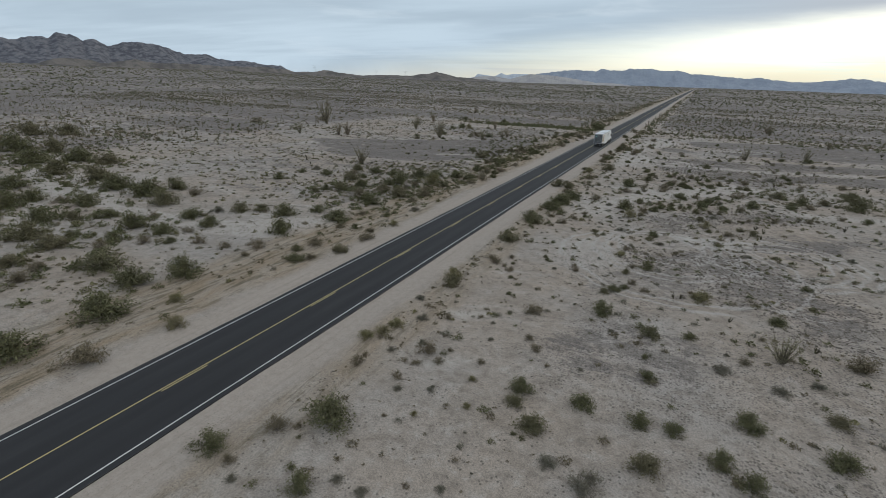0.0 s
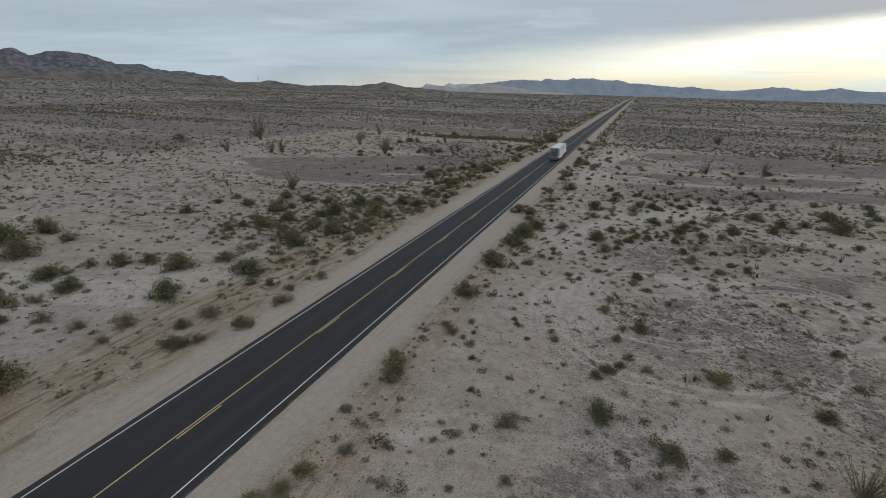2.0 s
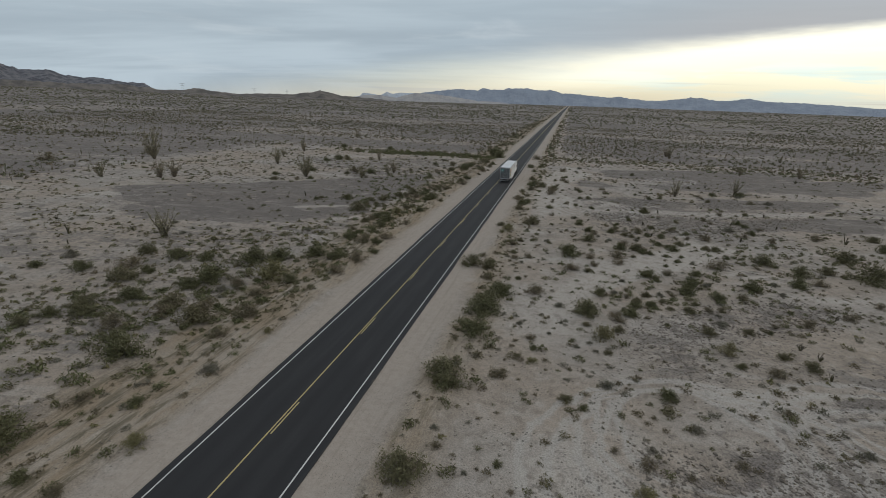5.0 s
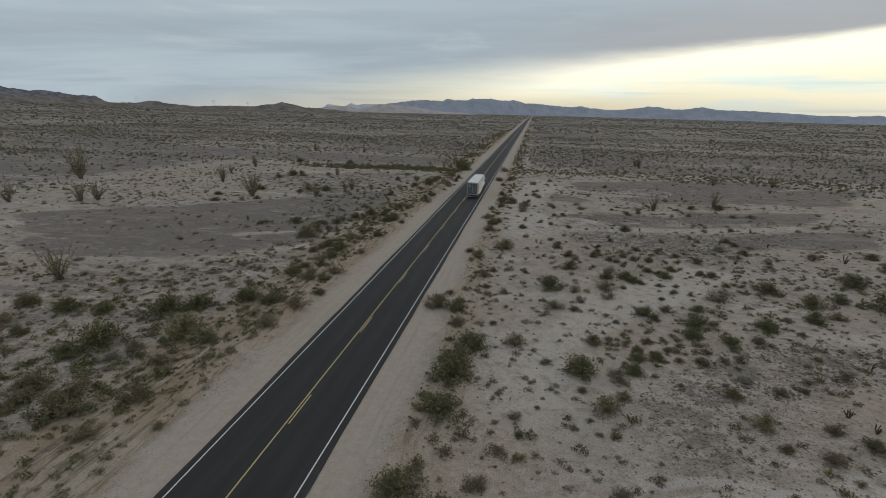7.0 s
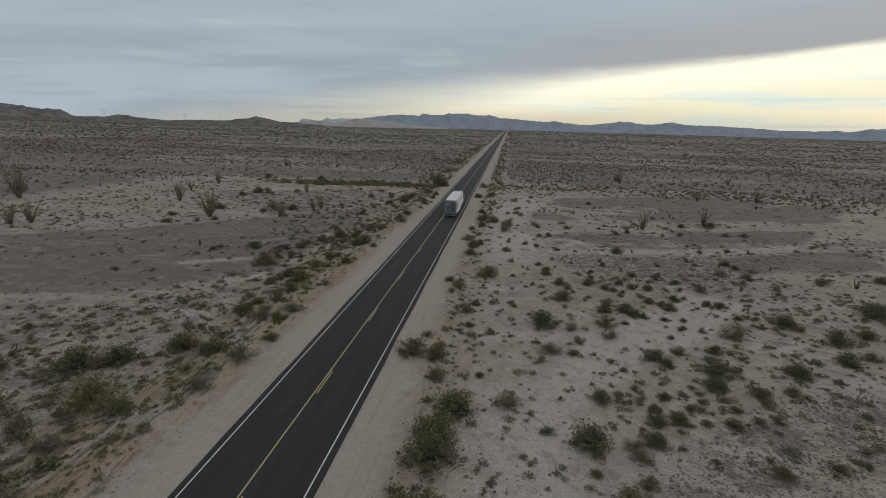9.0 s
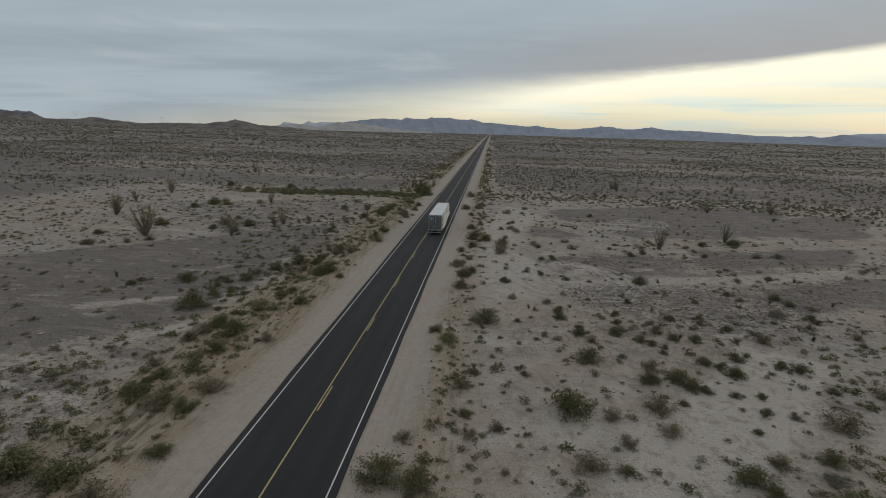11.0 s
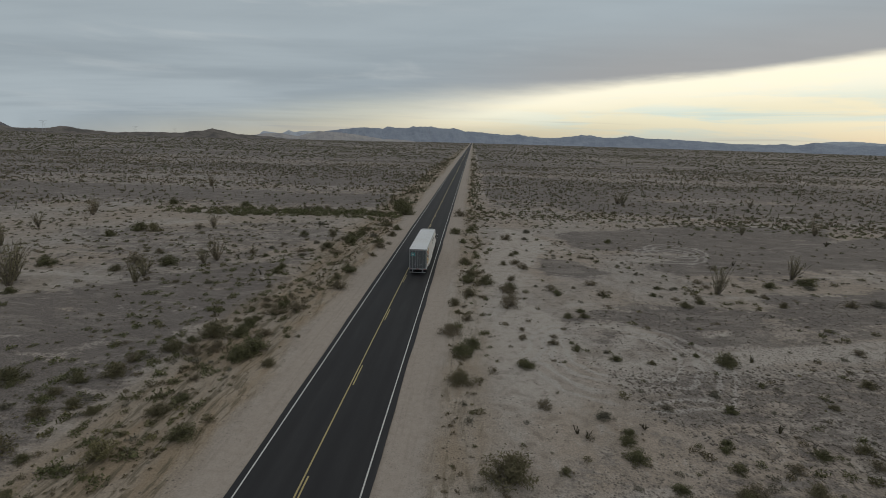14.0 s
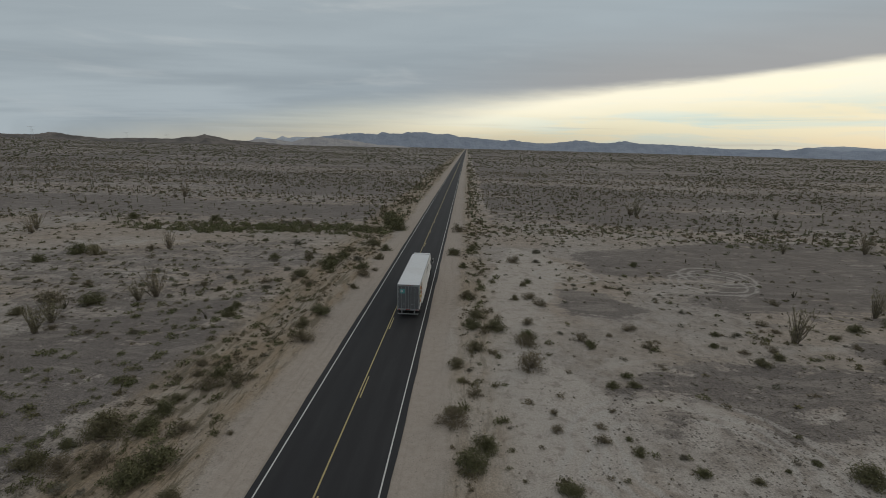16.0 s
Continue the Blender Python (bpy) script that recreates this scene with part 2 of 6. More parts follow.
def asphalt_material():
    m, n = material("asphalt")
    p = place_of(n)
    x = n.math("SUBTRACT", n.add("ShaderNodeSeparateXYZ", {0: p}).outputs[0], XC)
    fine, mid = n.noise(p, 22.0, 3, 0.7), n.noise(n.vec("MULTIPLY", p, (1.0, 0.12, 1.0)), 0.9, 5, 0.6)
    c = n.mix(fine, rgb(0.0188, 0.0194, 0.0218), rgb(0.0335, 0.0340, 0.0370))
    c = n.mix(n.math("MULTIPLY", n.step(mid, 0.4, 0.72), 0.4), c, rgb(0.043, 0.0428, 0.0452))
    lane = n.math("ABSOLUTE", n.math("SUBTRACT", n.math("ABSOLUTE", x), 1.8))
    track = n.step(n.math("ABSOLUTE", n.math("SUBTRACT", lane, 0.9)), 0.55, 0.1)
    c = n.mix(n.math("MULTIPLY", track, 0.35), c, rgb(0.0172, 0.0174, 0.0194))
    dust = n.math("MULTIPLY", n.step(n.math("ADD", n.math("ABSOLUTE", x), n.math("MULTIPLY", n.noise(p, 1.1, 5), 0.5)), 4.35, 4.7), 0.45)
    c = n.mix(dust, c, rgb(0.30, 0.26, 0.22))
    return finish(m, n, c, 0.8, fine, 0.3, 0.006, specular=0.28)


def paint_material(name, colour, worn):
    m, n = material(name)
    p = place_of(n)
    c = n.mix(n.math("MULTIPLY", n.step(n.noise(p, 5.0, 6, 0.7), 0.5, 0.72), worn), colour, rgb(0.07, 0.07, 0.07))
    return finish(m, n, c, 0.6, specular=0.3)


# two noise tones: rock patches, plus relief light and shade put into the colour
def rock_material(name, light, shade, scale):
    m, n = material(name)
    p = place_of(n)
    a, b = n.noise(p, scale, 8, 0.65), n.noise(p, scale * 6, 5, 0.65)
    c = n.mix(n.step(a, 0.40, 0.60), shade, light)
    c = n.mix(n.math("MULTIPLY", n.step(b, 0.5, 0.7), 0.5), c, shade)
    return finish(m, n, c, 0.95, a, 0.8, 1.0 / scale * 0.3, specular=0.1)


TYRE_LOOPS = [(14.0, 68.5, 6.0), (14.5, 69.4, 8.6), (1.1, 65.2, 9.0), (-0.4, 67.6, 6.2), (2.0, 61.4, 13.0), (18.4, 188.4, 5.5), (21.3, 192.9, 5.0), (-3.5, 143.2, 6.2), (-3.5, 142.3, 8.8), (-3.4, 191.1, 4.0)]
GROUND = ground_material()
ASPHALT = asphalt_material()
WHITE_LINE = paint_material("white_road_paint", rgb(0.54, 0.54, 0.53), 0.45)
YELLOW_LINE = paint_material("yellow_road_paint", rgb(0.40, 0.325, 0.155), 0.4)
CREOSOTE_LEAF = leaf_material("creosote_leaf", rgb(0.080, 0.080, 0.038), rgb(0.165, 0.160, 0.084), rgb(0.165, 0.138, 0.088))
# greyer and lighter than creosote: haze over the plain put into the leaf colour
FAR_LEAF = leaf_material("haze_grey_green_leaf", rgb(0.098, 0.100, 0.060), rgb(0.190, 0.186, 0.118), rgb(0.175, 0.156, 0.106))
THICKET_LEAF = leaf_material("olive_leaf", rgb(0.082, 0.088, 0.040), rgb(0.175, 0.176, 0.088), rgb(0.17, 0.148, 0.088))
DRY_LEAF = leaf_material("dry_leaf", rgb(0.105, 0.090, 0.056), rgb(0.200, 0.168, 0.110), rgb(0.185, 0.150, 0.102))
GREY_LEAF = leaf_material("grey_leaf", rgb(0.120, 0.116, 0.086), rgb(0.220, 0.206, 0.160), rgb(0.185, 0.165, 0.130))
YELLOW_LEAF = leaf_material("yellow_green_leaf", rgb(0.135, 0.124, 0.060), rgb(0.235, 0.212, 0.110), rgb(0.20, 0.172, 0.105))
OCOTILLO_LEAF = leaf_material("ocotillo_leaf", rgb(0.150, 0.142, 0.085), rgb(0.27, 0.245, 0.15), rgb(0.27, 0.215, 0.15))
CHOLLA_SKIN = leaf_material("cholla_skin", rgb(0.045, 0.04, 0.028), rgb(0.075, 0.065, 0.042), rgb(0.11, 0.10, 0.045))
TWIG = plain_material("grey_twig", rgb(0.13, 0.105, 0.085), 0.85, 0.3, 9.0)
STONE = leaf_material("dark_stone", rgb(0.12, 0.105, 0.092), rgb(0.26, 0.225, 0.195), rgb(0.16, 0.14, 0.122), 0.9)

# ---- building helpers ----
def mesh_of(name, verts, faces, mat, tone=None, smooth=False):
    me = bpy.data.meshes.new(name)
    verts, faces = np.asarray(verts, dtype=np.float32), np.asarray(faces, dtype=np.int32)
    k = faces.shape[1]
    me.vertices.add(len(verts))
    me.vertices.foreach_set("co", verts.ravel())
    me.loops.add(faces.size)
    me.loops.foreach_set("vertex_index", faces.ravel())
    me.polygons.add(len(faces))
    me.polygons.foreach_set("loop_start", np.arange(len(faces), dtype=np.int32) * k)
    me.polygons.foreach_set("loop_total", np.full(len(faces), k, dtype=np.int32))
    if smooth:
        me.polygons.foreach_set("use_smooth", np.ones(len(faces), dtype=bool))
    if tone is not None:
        me.attributes.new("tone", "FLOAT", "POINT").data.foreach_set("value", np.asarray(tone, dtype=np.float32))
    me.update(calc_edges=True)
    me.validate()
    me.materials.append(mat)
    return me


def thing(name, label, category, group="", kind="", m=None):
    ob = new(name)
    ob.empty_display_size = 0.3
    if m is not None:
        ob.matrix_world = m
    return tagged(ob, label, category, group, kind)


def part(name, bm, mat, parent, label="", smooth=False):
    """Links a bmesh, or a mesh, as one object under a thing or a part."""
    if isinstance(bm, bpy.types.Mesh):
        me = bm
    else:
        me = bpy.data.meshes.new(name)
        bmesh.ops.recalc_face_normals(bm, faces=bm.faces)
        if smooth:
            for f in bm.faces:
                f.smooth = True
        bm.to_mesh(me)
        bm.free()
        me.materials.append(mat)
    ob = new(name, me)
    ob.parent = parent
    return tagged(ob, label)


def box(x0, x1, y0, y1, z0, z1, bevel=0.0, bm=None):
    bm = bm or bmesh.new()
    made = bmesh.ops.create_cube(bm, size=1.0)["verts"]
    for v in made:
        v.co = Vector(((x0 + x1) / 2 + v.co.x * (x1 - x0), (y0 + y1) / 2 + v.co.y * (y1 - y0), (z0 + z1) / 2 + v.co.z * (z1 - z0)))
    if bevel:
        edges = list({e for v in made for e in v.link_edges})
        bmesh.ops.bevel(bm, geom=edges, offset=bevel, segments=2, affect="EDGES", profile=0.6)
    return bm


def tube(a, b, r, sides=10, r2=None, bm=None):
    bm = bm or bmesh.new()
    a, b = Vector(a), Vector(b)
    turn = (b - a).to_track_quat("Z", "Y").to_matrix().to_4x4()
    bmesh.ops.create_cone(bm, cap_ends=True, segments=sides, radius1=r, radius2=r if r2 is None else r2, depth=(b - a).length,
                          matrix=Matrix.Translation((a + b) / 2) @ turn)
    return bm


def prism(profile, x0, x1, bevel=0.0, bm=None):
    """A solid from an outline in (y, z), from x0 to x1."""
    bm = bm or bmesh.new()
    near = [bm.verts.new((x0, y, z)) for y, z in profile]
    far = [bm.verts.new((x1, y, z)) for y, z in profile]
    count = len(profile)
    faces = [bm.faces.new(near), bm.faces.new(far[::-1])]
    for i in range(count):
        faces.append(bm.faces.new((near[i], near[(i + 1) % count], far[(i + 1) % count], far[i])))
    bmesh.ops.recalc_face_normals(bm, faces=faces)
    if bevel:
        bmesh.ops.bevel(bm, geom=list({e for f in faces for e in f.edges}), offset=bevel, segments=2, affect="EDGES", profile=0.6)
    return bm


def lattice(ix, iy, seed):
    h = (ix.astype(np.int64) * 374761393 + iy.astype(np.int64) * 668265263 + seed * 1442695041) & 0x7FFFFFFF
    h = ((h ^ (h >> 13)) * 1274126177) & 0x7FFFFFFF
    return ((h ^ (h >> 16)) & 0xFFFF) / 65535.0


def vnoise(x, y, scale, seed=0, octaves=3):
    """Smooth noise from 0 to 1, with features of about the given size in metres."""
    x, y = np.asarray(x, dtype=float), np.asarray(y, dtype=float)
    total, weight, amp = np.zeros(np.broadcast(x, y).shape), 0.0, 1.0
    for o in range(octaves):
        u, v = x / scale + 17.3 * o, y / scale - 9.1 * o
        ix, iy = np.floor(u), np.floor(v)
        fx, fy = u - ix, v - iy
        fx, fy = fx * fx * (3 - 2 * fx), fy * fy * (3 - 2 * fy)
        a, b = lattice(ix, iy, seed + o), lattice(ix + 1, iy, seed + o)
        c, d = lattice(ix, iy + 1, seed + o), lattice(ix + 1, iy + 1, seed + o)
        total += amp * ((a * (1 - fx) + b * fx) * (1 - fy) + (c * (1 - fx) + d * fx) * fy)
        weight += amp
        amp, scale = amp * 0.5, scale * 0.5
    return total / weight


def smooth(v, lo, hi):
    u = np.clip((v - lo) / (hi - lo), 0, 1)
    return u * u * (3 - 2 * u)


# ---- ground ----
def ground_z(x, y):
    x, y = np.asarray(x, dtype=float), np.asarray(y, dtype=float)
    side = np.abs(x - XC)
    away = smooth(side, 5.5, 10.0)
    z = -0.03 + away * (0.55 * (vnoise(x, y, 22, 1, 3) - 0.5) + 0.28 * (vnoise(x, y, 5, 4, 2) - 0.5))
    # windrows of sand pushed up beside the road
    west = np.exp(-(((x - XC + 9.6) / 1.5) ** 2)) * 0.75 * smooth(vnoise(x * 0 + 3, y, 13, 7, 2), 0.38, 0.75)
    east = np.exp(-(((x - XC - 8.0) / 1.3) ** 2)) * 0.40 * smooth(vnoise(x * 0 + 8, y, 11, 9, 2), 0.42, 0.8)
    ditch = -(0.35 + 0.6 * smooth(y, 88, 100) * (1 - smooth(y, 165, 185))) * np.exp(-(((x - XC + 14.5) / 2.2) ** 2)) * smooth(vnoise(x * 0 + 5, y, 30, 11, 2), 0.35, 0.6)
    z = z + west + east + ditch
    # the plain sinks a little towards the north and rises to the foot of the western mountains
    dx, dy = x + 28.0, y - 100.0
    far = np.hypot(dx, dy)
    az = np.degrees(np.arctan2(dx, dy))
    west_rise = smooth(-az, 30, 55) * (1 - smooth(-az, 120, 150))
    slope = 0.0062 * west_rise - 0.0038 * (1 - west_rise)
    return z + slope * np.maximum(0, far - 350) ** 2 / (np.maximum(0, far - 350) + 500)


# darker fields of varnished stones: middle, half lengths, turn
DARK_FIELDS = [(-79.6, 119.0, 36, 13, 14), (-88.0, 138.0, 34, 4.5, 14), (-63.7, 156.8, 20, 5, 25), (-56.5, 148.9, 13, 9, 20), (37.8, 187.6, 50, 15, 14), (20.3, 150.9, 34, 5.5, 10), (18.5, 137.5, 20, 8, 10),
               (-161.3, 129.9, 50, 16, 10), (-242.6, 144.4, 60, 20, 5), (59.9, 162.2, 40, 6, 12), (70.0, 140.0, 30, 10, 10), (-70.8, 187.9, 26, 6, 10)]
# greyer ground, thinly strewn with stones
GREY_FIELDS = [(-50.4, 83.5, 13, 24, 0), (-76.2, 172.5, 26, 12, 10), (-62.4, 197.2, 24, 10, 8), (-48.0, 173.7, 8, 14, 0), (-46.4, 55.5, 9, 10, 0), (30.1, 175.0, 30, 8, 8), (-84.8, 85.5, 40, 24, 10), (-58.6, 105.0, 16, 16, 0), (11.0, 68.0, 18, 13, 10), (26.7, 83.9, 20, 9, 15), (3.0, 55.7, 13, 8, 20), (6.6, 124.6, 26, 9, 8), (-60.7, 129.2, 22, 14, 10), (-52.6, 69.4, 14, 18, 0), (-65.0, 93.3, 22, 16, 5), (22.3, 154.6, 30, 14, 8), (26.0, 32.0, 15, 14, 0), (10.7, 108.6, 18, 9, 10), (-115.8, 98.1, 40, 20, 0), (-72.0, 65.5, 20, 8, 10), (40.0, 60.0, 20, 30, 0)]
# loose gravel
GRAVEL_FIELDS = [(1.1, 36.3, 9, 9, 20), (15.2, 40.5, 9, 10, 0), (-3.0, 53.7, 8, 10, 30), (-0.4, 122.8, 13, 7, 10), (14.6, 128.0, 14, 7, 10), (4.7, 81.5, 9, 6, 20), (11.0, 59.5, 10, 10, 0), (-48.3, 93.2, 8, 14, 0), (-58.8, 81.4, 12, 10, 0), (20.4, 147.1, 26, 7, 10), (-50.3, 144.9, 9, 10, 20), (12.0, 22.0, 10, 8, 0)]


# outlines of fields paved with dark varnished stones
DARK_PATCHES = []
DARK_PATCHES.append([(-79.4, 137.7), (-52.0, 143.8), (-45.6, 142.3), (-50.4, 137.9), (-60.9, 134.0), (-48.3, 125.5), (-46.2, 120.6), (-49.2, 117.4), (-51.0, 113.8), (-52.5, 111.5)])
DARK_PATCHES.append([(-111.8, 125.4), (-79.1, 148.3), (-48.1, 175.8), (-47.9, 151.1), (-48.1, 127.0), (-50.3, 118.7), (-55.9, 109.3), (-73.0, 104.9), (-82.4, 101.1)])
DARK_PATCHES.append([(-55.4, 158.7), (-44.2, 165.0), (-44.4, 160.1), (-44.7, 153.5), (-44.7, 149.3), (-47.3, 146.4), (-48.6, 142.0), (-49.7, 140.6), (-61.5, 152.8)])
DARK_PATCHES.append([(-8.8, 152.1), (-2.6, 156.4), (6.8, 159.8), (22.0, 160.8), (10.7, 146.8), (2.8, 144.8), (-0.1, 145.2), (2.0, 147.4), (0.4, 151.9), (-5.8, 151.3), (-5.7, 144.7), (-6.6, 143.7), (-7.5, 148.8)])
DARK_PATCHES.append([(-5.2, 150.5), (-1.5, 149.8), (-1.3, 145.7), (-5.0, 144.4)])
DARK_PATCHES.append([(-8.4, 183.6), (1.9, 179.7), (4.8, 171.2), (-1.5, 168.6), (-6.9, 170.7)])
DARK_PATCHES.append([(-0.4, 207.8), (35.1, 225.9), (75.9, 227.3), (35.3, 177.2), (14.5, 174.5), (7.4, 178.0), (23.4, 191.4), (0.9, 191.3)])
DARK_PATCHES.append([(8.8, 72.6), (21.4, 76.7), (26.2, 87.6), (14.4, 80.0)])
DARK_PATCHES.append([(0.0, 66.1), (5.7, 67.1), (3.1, 62.5), (-0.4, 62.1)])
# outlines of ground strewn with grey stones
STONY_PATCHES = []
STONY_PATCHES.append([(-6.2, 139.0), (15.6, 142.5), (39.7, 150.3), (28.2, 135.1), (12.2, 125.1), (2.4, 126.1), (-4.3, 131.9)])
STONY_PATCHES.append([(-101.8, 194.0), (-51.7, 215.0), (-44.5, 191.3), (-52.7, 177.1), (-55.4, 158.7), (-64.9, 156.2)])
STONY_PATCHES.append([(-3.3, 83.6), (5.1, 92.8), (15.0, 98.5), (22.3, 96.5), (18.1, 89.7), (3.5, 82.1), (2.4, 75.2), (-0.7, 75.1)])
STONY_PATCHES.append([(-5.7, 65.0), (6.2, 67.3), (15.7, 63.8), (11.4, 54.1), (5.7, 51.7), (5.8, 57.6), (-3.6, 58.5)])
STONY_PATCHES.append([(-52.5, 111.5), (-48.8, 116.9), (-44.4, 113.8), (-45.9, 109.1), (-47.3, 106.5)])
STONY_PATCHES.append([(-80.1, 99.2), (-55.1, 108.1), (-48.0, 114.3), (-47.0, 100.5), (-57.1, 92.4), (-68.6, 89.7)])
# outlines of bare pale sand
PALE_PATCHES = []
PALE_PATCHES.append([(1.1, 140.8), (9.9, 145.9), (44.2, 156.2), (40.6, 151.4), (9.1, 141.8)])
PALE_PATCHES.append([(-54.6, 48.1), (-48.1, 53.3), (-38.8, 57.1), (-38.9, 52.4), (-47.5, 50.2), (-51.6, 46.3)])
PALE_PATCHES.append([(6.4, 150.5), (11.0, 152.1), (10.7, 150.5), (6.9, 149.4)])
PALE_PATCHES.append([(-23.1, 157.1), (-11.1, 211.0), (-2.2, 198.4), (-11.9, 163.9), (-8.0, 147.2), (-7.1, 141.1), (-21.7, 139.4)])
PALE_PATCHES.append([(2.1, 112.3), (13.9, 116.4), (8.0, 108.6), (-3.1, 107.3)])
PALE_PATCHES.append([(-13.0, 86.8), (-7.2, 100.7), (10.8, 122.1), (17.2, 118.5), (-1.9, 96.0), (-8.0, 89.9), (-10.3, 82.2)])
PALE_PATCHES.append([(-176.5, 72.4), (-139.8, 60.6), (-114.9, 51.8), (-118.9, 57.1), (-95.0, 46.3), (-74.5, 43.4), (-60.7, 44.8), (-44.8, 50.0), (-40.7, 45.1), (-56.3, 39.4), (-76.3, 40.1), (-90.9, 38.9), (-71.1, 27.2), (-78.6, 28.1), (-101.7, 41.6), (-135.0, 53.9)])
PALE_PATCHES.append([(-51.3, 113.1), (-50.5, 115.9), (-46.1, 119.7), (-45.4, 118.6), (-49.0, 114.8), (-50.0, 112.3)])
PALE_PATCHES.append([(-62.7, 121.5), (-58.3, 124.3), (-52.2, 126.7), (-51.4, 125.6), (-57.2, 123.1), (-61.4, 120.1)])
PALE_PATCHES.append([(-6.9, 150.7), (-1.9, 151.9), (0.6, 150.4), (2.0, 146.7), (0.9, 145.9), (-0.6, 148.8), (-3.1, 150.2), (-7.2, 149.8)])
PALE_PATCHES.append([(-2.4, 147.7), (-0.7, 148.6), (-1.1, 145.7), (-2.2, 144.7), (-3.7, 144.8)])
PALE_PATCHES.append([(-7.5, 150.4), (-6.8, 150.5), (-6.1, 144.6), (-5.4, 143.5), (-6.7, 143.1), (-7.4, 146.5)])
STONY_PATCHES.append([(-7.6, 34.8), (-2.7, 42.5), (5.5, 40.2), (5.8, 33.3), (0.9, 29.1), (-4.3, 29.2)])
STONY_PATCHES.append([(11.8, 64.5), (21.6, 56.7), (18.6, 44.7), (12.3, 46.3), (8.3, 54.9)])
DARK_PATCHES.append([(21.9, 165.0), (58.5, 175.0), (45.4, 157.8), (16.2, 152.0)])
DARK_PATCHES.append([(42.3, 203.0), (95.5, 223.6), (65.4, 184.0), (40.0, 181.4)])
DARK_PATCHES.append([(21.7, 144.3), (59.4, 157.4), (46.3, 138.1), (21.5, 132.5)])
def patch_at(patches, x, y, soft):
    """1 inside the outlines, 0 outside, with a soft rim of the given width."""
    value = np.zeros(np.broadcast(x, y).shape)
    x, y = x + 2.1 * soft * (vnoise(x, y, 9, 81, 3) - 0.5), y + 1.7 * soft * (vnoise(x, y, 8, 85, 3) - 0.5)
    for outline in patches:
        best, inside = np.full(value.shape, 1e9), np.zeros(value.shape, dtype=bool)
        for (ax, ay), (bx, by) in zip(outline, outline[1:] + outline[:1]):
            ex, ey = bx - ax, by - ay
            u = np.clip(((x - ax) * ex + (y - ay) * ey) / (ex * ex + ey * ey + 1e-9), 0, 1)
            best = np.minimum(best, np.hypot(x - ax - u * ex, y - ay - u * ey))
            if ey:
                inside ^= ((ay > y) != (by > y)) & (x < ex * (y - ay) / ey + ax)
        value = np.maximum(value, smooth(np.where(inside, best, -best), -soft, soft))
    return value


def field_at(fields, x, y):
    value = np.zeros(np.broadcast(x, y).shape)
    for cx, cy, a, b, turn in fields:
        c, s = math.cos(radians(turn)), math.sin(radians(turn))
        u, v = (x - cx) * c + (y - cy) * s, -(x - cx) * s + (y - cy) * c
        value = np.maximum(value, 1.15 - np.sqrt((u / a) ** 2 + (v / b) ** 2) * 0.72)
    return np.clip(value, 0, 1)


# pale bare sand: washes, pans and old wheel paths
BARE_FIELDS = [(-45.4, 49.6, 8, 3.5, 20), (-88.2, 48.5, 34, 2.6, -12), (-61.8, 39.6, 16, 2.5, -25), (-52.9, 50.6, 12, 3, 20), (-129.4, 59.7, 30, 3, -8), (-8.0, 59.5, 9, 14, 0), (-11.4, 87.3, 8, 16, 0), (-13.5, 141.5, 6, 22, 0), (24.4, 143.0, 34, 1.5, 9), (-7.4, 105.1, 26, 3, 8),
               (-13.4, 169.8, 7, 16, 0), (25.7, 100.2, 22, 2.5, 10), (30.1, 165.7, 34, 2.0, 8)]


def pavement_at(x, y):
    value = np.maximum(0.55 * field_at(DARK_FIELDS, x, y), 0.45 * field_at(GREY_FIELDS, x, y))
    value = np.maximum(value, np.maximum(0.75 * patch_at(DARK_PATCHES, x, y, 2.4), 0.50 * patch_at(STONY_PATCHES, x, y, 2.5)))
    value = value * (1 - 0.85 * patch_at(PALE_PATCHES, x, y, 1.2))
    bands = vnoise(x / 3.2, y, 26, 21, 4)
    outer = np.maximum(smooth(y, 205, 260), smooth(np.abs(x + 20), 95, 140))
    value = np.maximum(np.clip(value, 0, 1.05), outer * (0.48 + 0.42 * smooth(bands, 0.36, 0.68)))
    value = np.maximum(value, smooth(np.hypot(x + 20, y - 60), 300, 900) * (0.52 + 0.35 * smooth(bands, 0.36, 0.68)))
    return np.clip(value, 0, 1.05) * smooth(np.abs(x - XC), 12, 17)


def spread(lo, hi, step, start, end, grow=1.09):
    line = list(np.arange(lo, hi + 0.01, step))
    d, v = step, lo
    while v > start:
        d *= grow
        v -= d
        line.insert(0, max(v, start))
    d, v = step, hi
    while v < end:
        d *= grow
        v += d
        line.append(min(v, end))
    return np.array(line)


